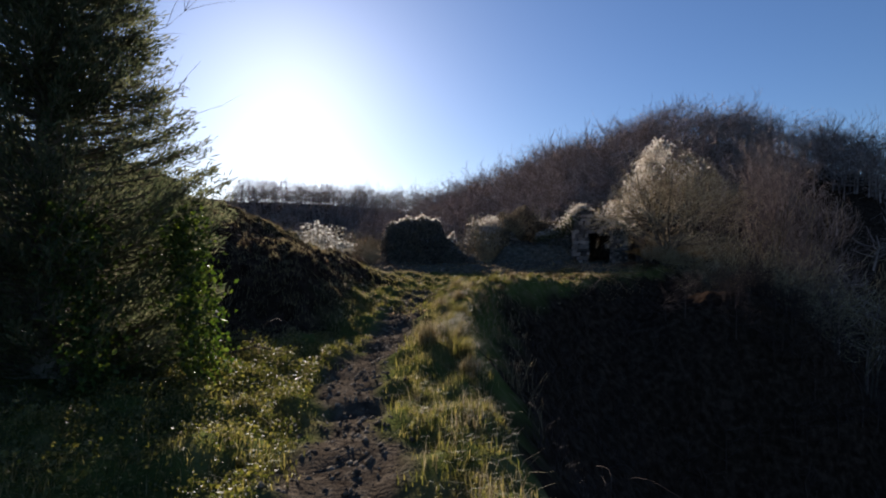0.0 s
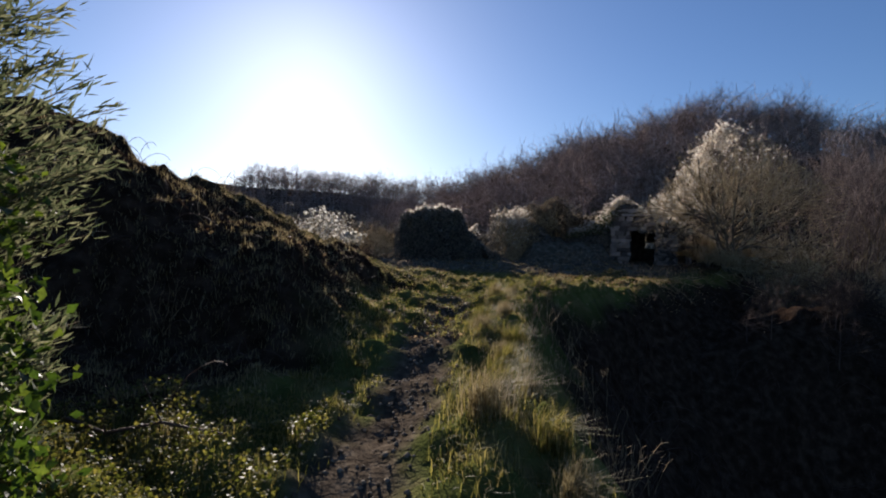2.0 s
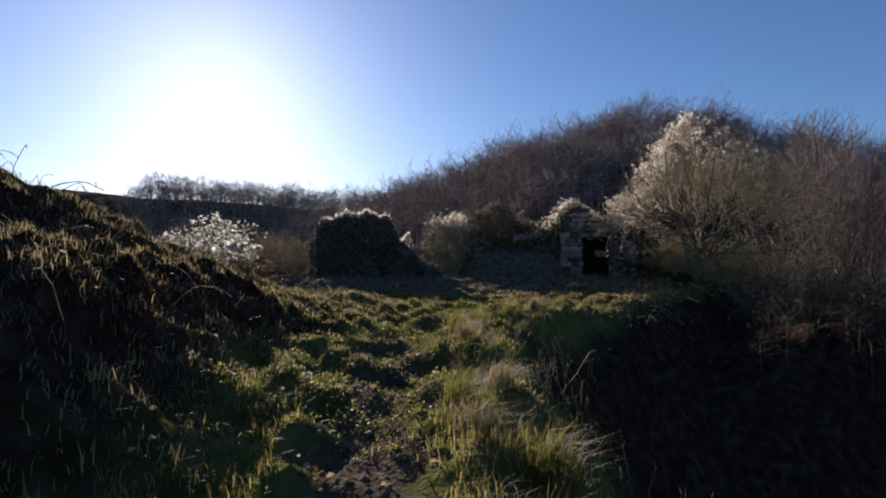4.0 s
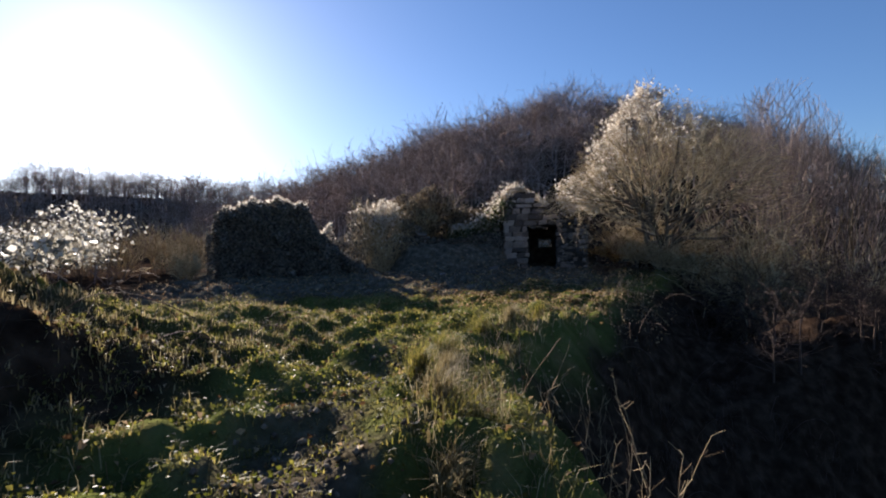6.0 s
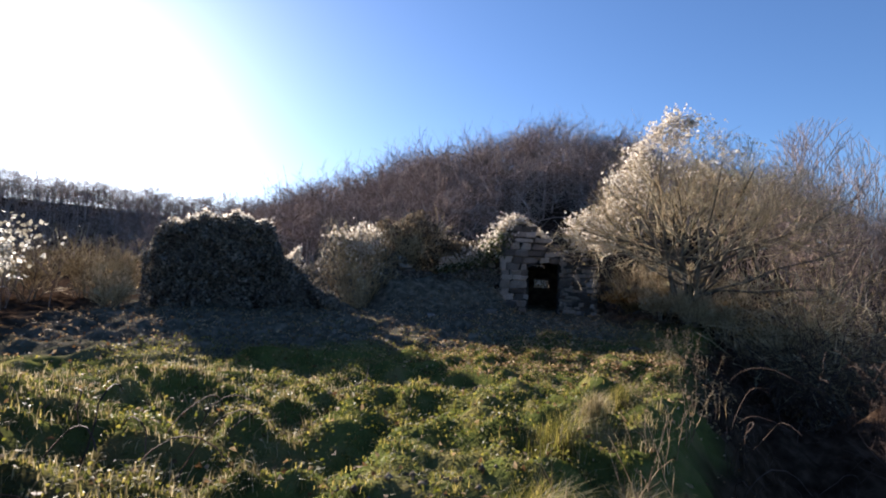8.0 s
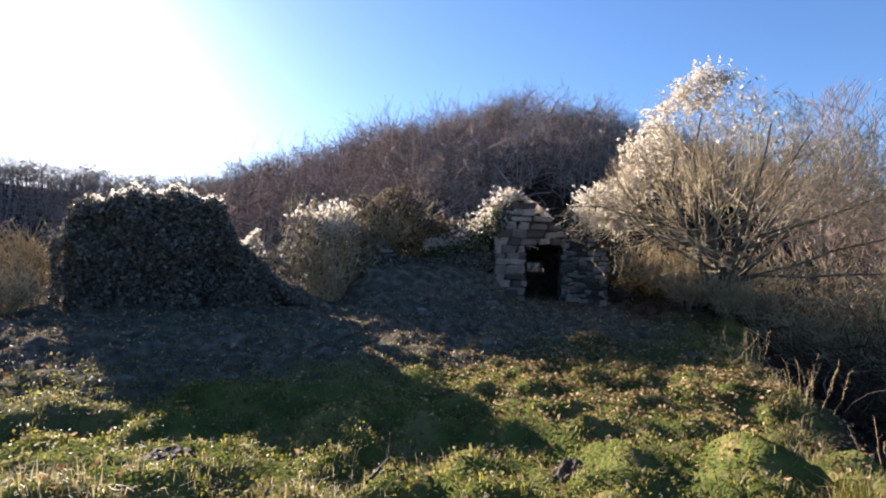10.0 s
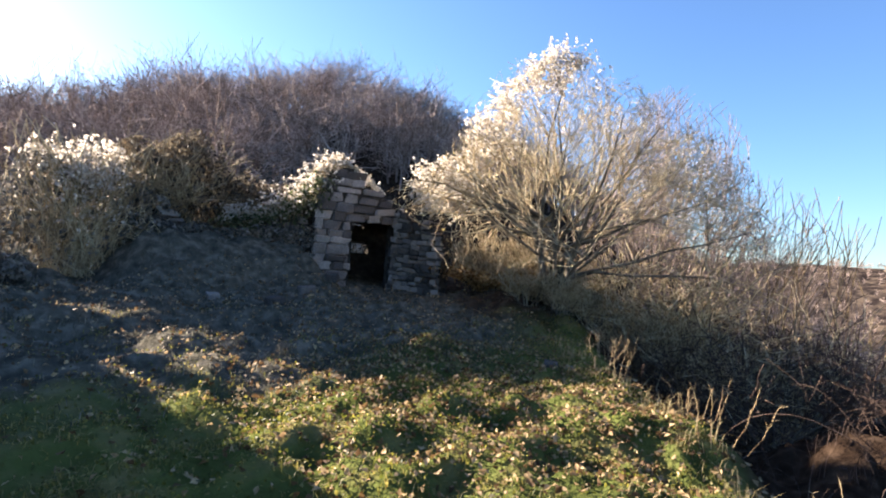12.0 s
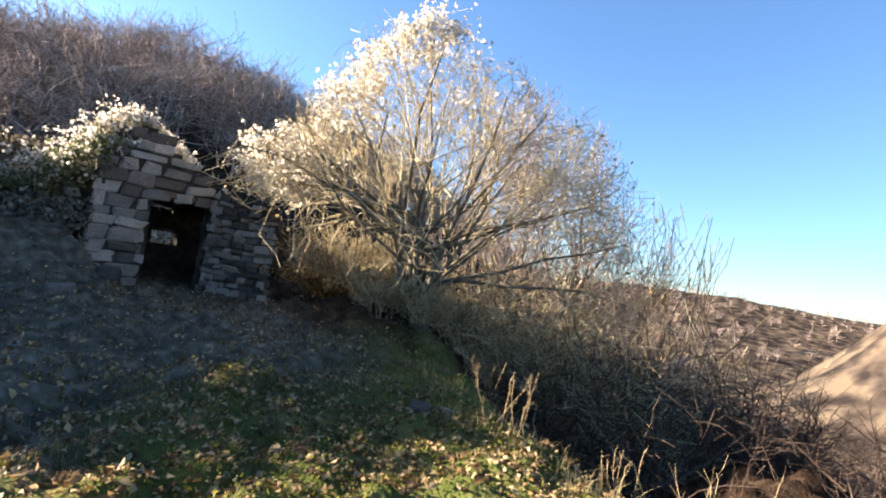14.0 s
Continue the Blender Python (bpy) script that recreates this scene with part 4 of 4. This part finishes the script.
fx, fy = rng.uniform(-36, 50, 12000), rng.uniform(36, 100, 12000)
hh = hill(fx, fy)
rid = np.array(RIDGE)[::-1]
ok = (fy < np.interp(fx, rid[:, 0], rid[:, 1]) + 3.5) & (hh > 0.8) & (rng.random(12000) < np.where(fx < 0, 0.75, 0.9))
plant("woodland", fx[ok][:1500], fy[ok][:1500], forest_templates(14, 401, 13, 5, 0.0098), 403, "leafless brown woodland covering the hill", low=0.6, high=1.35)

rng = np.random.default_rng(411)
wx, wy = 170 + 260 * rng.random(5000), rng.uniform(-70, 190, 5000)
wz = land(wx, wy)
ok = (wz > -17) & (rng.random(5000) < 0.5 + fbm(wx * 0.02, wy * 0.02, 5))
plant("far_woodland", wx[ok][:480], wy[ok][:480], forest_templates(6, 412, 9, 2, 0.05), 413, "distant bare woods on the far side of the valley", low=1.0, high=1.8)
rng = np.random.default_rng(421)
wx, wy = rng.uniform(14, 60, 900), rng.uniform(8, 36, 900)
ok = (wx - rim_x(wy) > 6.5)
plant("slope_thicket", wx[ok][:180], wy[ok][:180], forest_templates(8, 422, 12, 5, 0.008), 423, "bare brown scrub on the lower slope", low=0.45, high=0.8)

rng = np.random.default_rng(431)
wx, wy = rng.normal(12.0, 2.6, 120), rng.normal(16.8, 1.8, 120)
ok = (wx - rim_x(wy) > 4.0)
plant("spur_scrub", wx[ok], wy[ok], forest_templates(6, 432, 14, 6, 0.0028), 433, "low dark scrub over a shoulder of the slope", mat=M_STALK, low=0.22, high=0.42)

# ---------- grass and ground cover ----------
def blades(roots, length, width, lean, rng, drift=(0, 0, 0)):
    """Bent blades: two low corners, two in the middle, one tip."""
    n = len(roots)
    length, width = np.broadcast_to(length, (n,))[:, None], np.broadcast_to(width, (n,))[:, None]
    a = rng.uniform(0, 2 * math.pi, n)
    d = np.stack([np.cos(a), np.sin(a), np.zeros(n)], 1)
    side = np.stack([-np.sin(a), np.cos(a), np.zeros(n)], 1) * width / 2
    k = (lean * rng.uniform(0.2, 1.6, n))[:, None]
    up = np.array([[0, 0, 1.0]])
    mid = roots + length * (0.55 * up + 0.22 * k * d)
    tip = roots + length * ((1 - 0.25 * k) * up + 0.85 * k * d + np.array([drift]))
    v = np.stack([roots - side, roots + side, mid - side * 0.8, mid + side * 0.8, tip], 1).reshape(-1, 3)
    b = np.arange(n)[:, None] * 5
    f = np.concatenate([b + np.array([[0, 1, 2]]), b + np.array([[1, 3, 2]]), b + np.array([[2, 3, 4]])], 0)
    return v, f


def clumps(rng, cx, cy, per, radius):
    x = np.repeat(cx, per) + rng.normal(size=len(cx) * per) * radius
    y = np.repeat(cy, per) + rng.normal(size=len(cx) * per) * radius
    return np.stack([x, y, land(x, y) - 0.01], 1)


def cover(name, cx, cy, per, radius, length, width, lean, mat, label, seed, category="grass"):
    rng = np.random.default_rng(seed)
    roots = clumps(rng, cx, cy, per, radius)
    size = np.repeat(rng.uniform(0.6, 1.35, len(cx)), per) * rng.uniform(0.5, 1.2, len(roots)) * length
    v, f = blades(roots, size, width, lean, rng)
    return tagged(new(name, raw(name, v, f, mat)), label, category, kind="stuff")


rng = np.random.default_rng(501)
cx, cy = rng.uniform(-6.5, 10, 30000), rng.uniform(2.0, 26.5, 30000)
cu, cv = path_x(cy) - cx, cx - rim_x(cy)
patch = fbm(cx * 0.7, cy * 0.7, 61)
lawn = (cv < 0.3) & (cy > 10.5) & (cu < 1.2 + 0.6 * np.maximum(cy - 13, 0)) & (rng.random(30000) < 1.0 - 0.85 * smooth(21.6, 23.2, cy - 0.12 * cx + 0.5)) & (cy < 25.5) & (np.abs(cu + 0.05) > 0.3 * (cy < 10.5)) & (rng.random(30000) < 0.55 + 0.9 * patch) & (cx > -6)
cover("lawn_grass", cx[lawn], cy[lawn], 14, 0.06, 0.06, 0.009, 1.15, M_GRASS, "short green turf in low tufts", 502)
verge = (cy < 11.5) & (cv < 0.3) & (cu < 2.6 - 1.5 * (cy > 7)) & (np.abs(cu + 0.05) > 0.42) & (rng.random(30000) < 0.6 + 0.8 * patch)
cover("verge_grass", cx[verge], cy[verge], 20, 0.07, 0.12, 0.008, 0.9, M_GRASS, "rough green and yellow verge grass beside the path", 503)
dry = (cv > -0.5) & (cv < 0.3) & (cy < 22) & (rng.random(30000) < 0.11)
cover("dry_grass", cx[dry], cy[dry], 18, 0.07, 0.2, 0.006, 0.9, M_STRAW, "long dry straw-coloured grass along the edge", 504)
bankm = (cu > 0.9) & (cy > 6.8) & (cy < 19) & (rng.random(30000) < 0.4)
cover("bank_grass", cx[bankm], cy[bankm], 14, 0.08, 0.11, 0.007, 1.0, M_STRAW, "withered grass covering the bank", 505)
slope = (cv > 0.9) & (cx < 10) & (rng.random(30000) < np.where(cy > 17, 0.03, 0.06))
# Slope grass uses the same shade-darkened stalk colour.
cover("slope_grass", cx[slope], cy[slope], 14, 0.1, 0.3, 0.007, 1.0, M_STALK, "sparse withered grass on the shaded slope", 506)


rng = np.random.default_rng(508)
yx, yy = rng.uniform(-2.5, 10.5, 2600), rng.uniform(21.4, 28.2, 2600)
ok = (yx - rim_x(yy) < 0.4) & (rng.random(2600) < 0.75 + fbm(yx, yy, 62)) & ~((yx > 7.2) & (yy > 27.2))
cover("yard_grass", yx[ok], yy[ok], 11, 0.11, 0.09, 0.008, 1.2, M_YARDGRASS, "thin grey withered grass before the ruins", 507)


def tussock(x, y, size, seed, mat=M_STRAW, n=260):
    rng = np.random.default_rng(seed)
    z = float(land(x, y))
    r = rng.normal(size=(n, 2)) * 0.09 * size
    roots = np.stack([x + r[:, 0], y + r[:, 1], land(x + r[:, 0], y + r[:, 1]) - 0.02], 1)
    v, f = blades(roots, rng.uniform(0.3, 0.62, n) * size, 0.006, 0.75, rng, (0.2, -0.06, -0.06))
    ob = new("grass_tussock", raw("grass_tussock", v - np.array([x, y, z]), f, mat))
    ob.location = (x, y, z)
    return tagged(ob, "arching tussock of green and dry grass on the edge", "grass", "tussocks beside the path")


rng = np.random.default_rng(511)
for k, y in enumerate(np.linspace(6.5, 17, 22)):
    tussock(float(rim_x(y)) + rng.uniform(-0.5, 0.1), float(y) + rng.uniform(-0.2, 0.2), rng.uniform(0.5, 0.85), 520 + k, M_GRASS if k % 2 else M_STRAW, 340)


def dry_stems(x, y, size, seed, n=7):
    """A clump of dead upright stalks, each with small side twigs."""
    rng = np.random.default_rng(seed)
    z = float(land(x, y)) - 0.03
    clump = thing("dry_plant", (x, y, z), "clump of dead pale stalks on the slope edge", "dead plant", "dead stalks along the edge")
    for k in range(n):
        segs = []
        p = np.array([x + rng.normal() * 0.12, y + rng.normal() * 0.12, z])
        d = np.array([rng.normal() * 0.3, rng.normal() * 0.3, 1.0])
        for j in range(5):
            q = p + (d + rng.normal(size=3) * 0.12) * size * 0.2 * rng.uniform(0.7, 1.2)
            segs.append((*p, *q, 0.0045 - 0.0005 * j, 0.004 - 0.0005 * j))
            if j > 1:
                for m in range(2):
                    g = d + rng.normal(size=3) * 0.6
                    segs.append((*q, *(q + g * 0.1 * size), 0.0025, 0.0015))
            p = q
        v, f = tubes(segs, 3)
        part("stalk", raw("stalk", v, f, M_SHRUB), clump)
    return clump


rng = np.random.default_rng(541)
for k, y in enumerate(np.concatenate([np.linspace(7, 16, 20), np.linspace(16.6, 22, 7)])):
    dry_stems(float(rim_x(y)) + rng.uniform(0.1, 1.3), float(y) + rng.uniform(-0.3, 0.3), rng.uniform(0.32, 0.52) * (1.15 if y < 14 else 1.0), 550 + k)
for k, (x, y) in enumerate([(-3.3, 12.6), (-3.0, 13.8), (-4.1, 11.4), (-2.9, 15.0), (-3.9, 9.6)]):
    dry_stems(x, y, 0.55, 590 + k)

# fallen leaves
rng = np.random.default_rng(601)
lx, ly = rng.uniform(-4, 9, 110000), rng.uniform(10, 27.5, 110000)
lv = lx - rim_x(ly)
thick = 2.2 * np.exp(-(((lx - 4.9) / 1.6) ** 2 + ((ly - 20.6) / 1.6) ** 2)) + 0.06 + 0.1 * smooth(21.5, 23, ly)
ok = (lv < 1.5) & (rng.random(110000) < thick)
lx, ly = lx[ok], ly[ok]
v, f = cards(np.stack([lx, ly, land(lx, ly) + rng.uniform(0.005, 0.05, len(lx))], 1), rng.uniform(0.018, 0.048, len(lx)), rng, 0.45, 1.5, 0.35)
tagged(new("fallen_leaves", raw("fallen_leaves", v, f, M_DEADLEAF)), "scattered curled brown and pale fallen leaves", "leaves", kind="stuff")

# clover and small weeds in the turf
rng = np.random.default_rng(604)
wx, wy = rng.uniform(-5.5, 8, 130000), rng.uniform(11, 24.5, 130000)
ok = (wx - rim_x(wy) < 0.2) & (path_x(wy) - wx < 1.2 + 0.6 * np.maximum(wy - 13, 0)) & (rng.random(130000) < (0.5 + 1.2 * fbm(wx * 1.1, wy * 1.1, 68)) * smooth(24.0, 21.5, wy))
wx, wy = wx[ok], wy[ok]
v, f = cards(np.stack([wx, wy, land(wx, wy) + rng.uniform(0.01, 0.07, len(wx))], 1), rng.uniform(0.012, 0.03, len(wx)), rng, 0.35, 1.2)
tagged(new("lawn_weeds", raw("lawn_weeds", v, f, M_HERB)), "clover and small leafy weeds among the turf", "weeds", kind="stuff")

# creeping herbs on the verge by the conifer
rng = np.random.default_rng(605)
hx, hy = rng.uniform(-3.2, -0.75, 26000), rng.uniform(2.8, 7.6, 26000)
ok = (path_x(hy) - hx > 0.4) & (rng.random(26000) < 0.75 + 1.1 * fbm(hx * 1.6, hy * 1.6, 65))
hx, hy = hx[ok], hy[ok]
v, f = cards(np.stack([hx, hy, land(hx, hy) + rng.uniform(0.02, 0.13, len(hx))], 1), rng.uniform(0.014, 0.032, len(hx)), rng, 0.4, 1.2)
tagged(new("creeping_herbs", raw("creeping_herbs", v, f, M_HERB)), "low leafy yellow-green herbs on the sunlit verge", "herbs", kind="stuff")

# trodden clods and small stones on the path
rng = np.random.default_rng(611)
py = rng.uniform(1.5, 16, 2600)
px = path_x(py) + 0.05 + rng.normal(size=2600) * 0.24
base = np.array([[1, 0, 0], [-1, 0, 0], [0, 1, 0], [0, -1, 0], [0, 0, 0.8], [0, 0, -0.8]])
tri = np.array([[0, 2, 4], [2, 1, 4], [1, 3, 4], [3, 0, 4], [2, 0, 5], [1, 2, 5], [3, 1, 5], [0, 3, 5]])
size = 0.007 + 0.032 * rng.random(2600) ** 2.2
vv = base[None] * size[:, None, None] * rng.uniform(0.6, 1.3, (2600, 6, 1)) + np.stack([px, py, land(px, py)], 1)[:, None]
ff = (tri[None] + (np.arange(2600) * 6)[:, None, None]).reshape(-1, 3)
tagged(new("clods", raw("clods", vv.reshape(-1, 3), ff, M_CLOD)), "trodden clods and small stones on the path", "soil", kind="stuff")


# brambles
def brambles(name, xs, ys, seed, label, size=1.0):
    rng = np.random.default_rng(seed)
    segs = []
    zs = land(xs, ys)
    for x, y, z in zip(xs, ys, zs):
        p = np.array([x, y, z - 0.03])
        a = rng.uniform(0, 6.28)
        d = np.array([math.cos(a) * 0.6, math.sin(a) * 0.6, rng.uniform(0.6, 1.3)])
        for j in range(7):
            q = p + d * 0.16 * size * rng.uniform(0.7, 1.3)
            segs.append((*p, *q, 0.005, 0.0045))
            d = d + np.array([rng.normal() * 0.12, rng.normal() * 0.12, -0.26])
            p = q
    v, f = tubes(segs, 3)
    # Brambles too wear the stalk colour that has the slope's shade in it.
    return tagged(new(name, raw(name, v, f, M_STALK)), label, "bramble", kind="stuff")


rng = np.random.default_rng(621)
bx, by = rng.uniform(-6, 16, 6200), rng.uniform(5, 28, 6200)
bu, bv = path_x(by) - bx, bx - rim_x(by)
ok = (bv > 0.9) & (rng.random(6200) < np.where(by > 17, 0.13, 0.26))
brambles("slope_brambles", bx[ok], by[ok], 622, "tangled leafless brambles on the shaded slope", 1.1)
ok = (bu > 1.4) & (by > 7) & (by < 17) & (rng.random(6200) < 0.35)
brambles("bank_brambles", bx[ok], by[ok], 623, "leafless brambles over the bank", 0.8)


# ---------- small things on the lawn ----------
def molehill(x, y, r, h, seed):
    rng = np.random.default_rng(seed)
    bm = bmesh.new()
    bmesh.ops.create_icosphere(bm, subdivisions=4, radius=1.0)
    for vtx in bm.verts:
        k = 1 + 0.35 * noise.noise(vtx.co * 2.3 + Vector((seed, 0, 0))) + 0.15 * noise.noise(vtx.co * 6.0)
        vtx.co = Vector((vtx.co.x * r * k, vtx.co.y * r * k, max(vtx.co.z, -0.4) * h * k))
    me = bpy.data.meshes.new("molehill")
    bm.to_mesh(me)
    bm.free()
    me.materials.append(M_CLOD)
    ob = new("molehill", me)
    ob.location = (x, y, float(land(x, y)) + 0.02)
    return tagged(ob, "crumbly brown molehill on the turf", "molehill", "molehills on the lawn")


molehill(2.2, 18.35, 0.14, 0.17, 3)
molehill(-0.4, 19.4, 0.17, 0.08, 4)


def dead_branch(points, radius, label, seed):
    rng = np.random.default_rng(seed)
    segs = []
    for (x0, y0, h0), (x1, y1, h1) in zip(points, points[1:]):
        a = (x0, y0, float(land(x0, y0)) + h0)
        b = (x1, y1, float(land(x1, y1)) + h1)
        segs.append((*a, *b, radius, radius * 0.8))
        radius *= 0.8
        c = np.array(b) + rng.normal(size=3) * 0.1 + np.array([0, 0, 0.12])
        segs.append((*b, *c, radius * 0.6, radius * 0.3))
    v, f = tubes(segs, 6)
    o = np.array(segs[0][:3])
    ob = new("dead_branch", raw("dead_branch", v - o, f, M_STALK))
    ob.location = tuple(o)
    return tagged(ob, label, "branch", "fallen branches")


dead_branch([(0.75, 18.5, 0.01), (0.95, 18.7, 0.05), (1.1, 18.95, 0.12)], 0.014, "short pale dead stick lying on the turf", 1)
dead_branch([(-3.0, 6.9, 0.03), (-2.6, 6.75, 0.10), (-2.2, 6.7, 0.12), (-1.8, 6.75, 0.05)], 0.016, "grey dead branch lying at the foot of the bank", 2)

rock = stone_mesh(71, M_SHADESTONE)
for k, (x, y, sx, sy, sz, a) in enumerate([(6.62, 21.13, 0.24, 0.18, 0.16, 30), (6.85, 21.0, 0.16, 0.12, 0.1, 80), (5.0, 25.6, 0.3, 0.24, 0.16, 15), (6.0, 26.3, 0.34, 0.26, 0.2, -20), (6.9, 26.9, 0.3, 0.28, 0.2, 50), (4.3, 26.5, 0.26, 0.22, 0.15, 70)]):
    ob = new("loose_stone", rock)
    ob.matrix_world = pose(x, y, float(land(x, y)) + sz * 0.25, 6, -5, a) @ Matrix.Diagonal((sx, sy, sz, 1))
    tagged(ob, "loose weathered stone half sunk in the ground", "stone", "loose stones by the hut")

# pale-leaved plant on the near edge of the lawn
small = thing("pale_plant", (-3.1, 17.0, float(land(-3.1, 17.0))), "low plant with pale shining leaves beside dry stems", "plant")
rng = np.random.default_rng(701)
pts = cloud(rng, (-3.1, 17.0, float(land(-3.1, 17.0)) + 0.3), (0.6, 0.5, 0.4), 300, 0.2, 7)
v, f = cards(pts, rng.uniform(0.04, 0.09, len(pts)), rng)
tagged(part("leaf", raw("leaf", v, f, M_PALELEAF), small), kind="stuff")
for k in range(9):
    x, y = -3.1 + rng.normal() * 0.25, 17.0 + rng.normal() * 0.2
    z = float(land(x, y)) - 0.02
    v, f = tubes([(x, y, z, x + rng.normal() * 0.1, y, z + 0.35, 0.006, 0.005), (x, y, z + 0.3, x + rng.normal() * 0.2, y + 0.1, z + 0.75, 0.005, 0.003)], 3)
    part("stalk", raw("stalk", v, f, M_STALK), small)
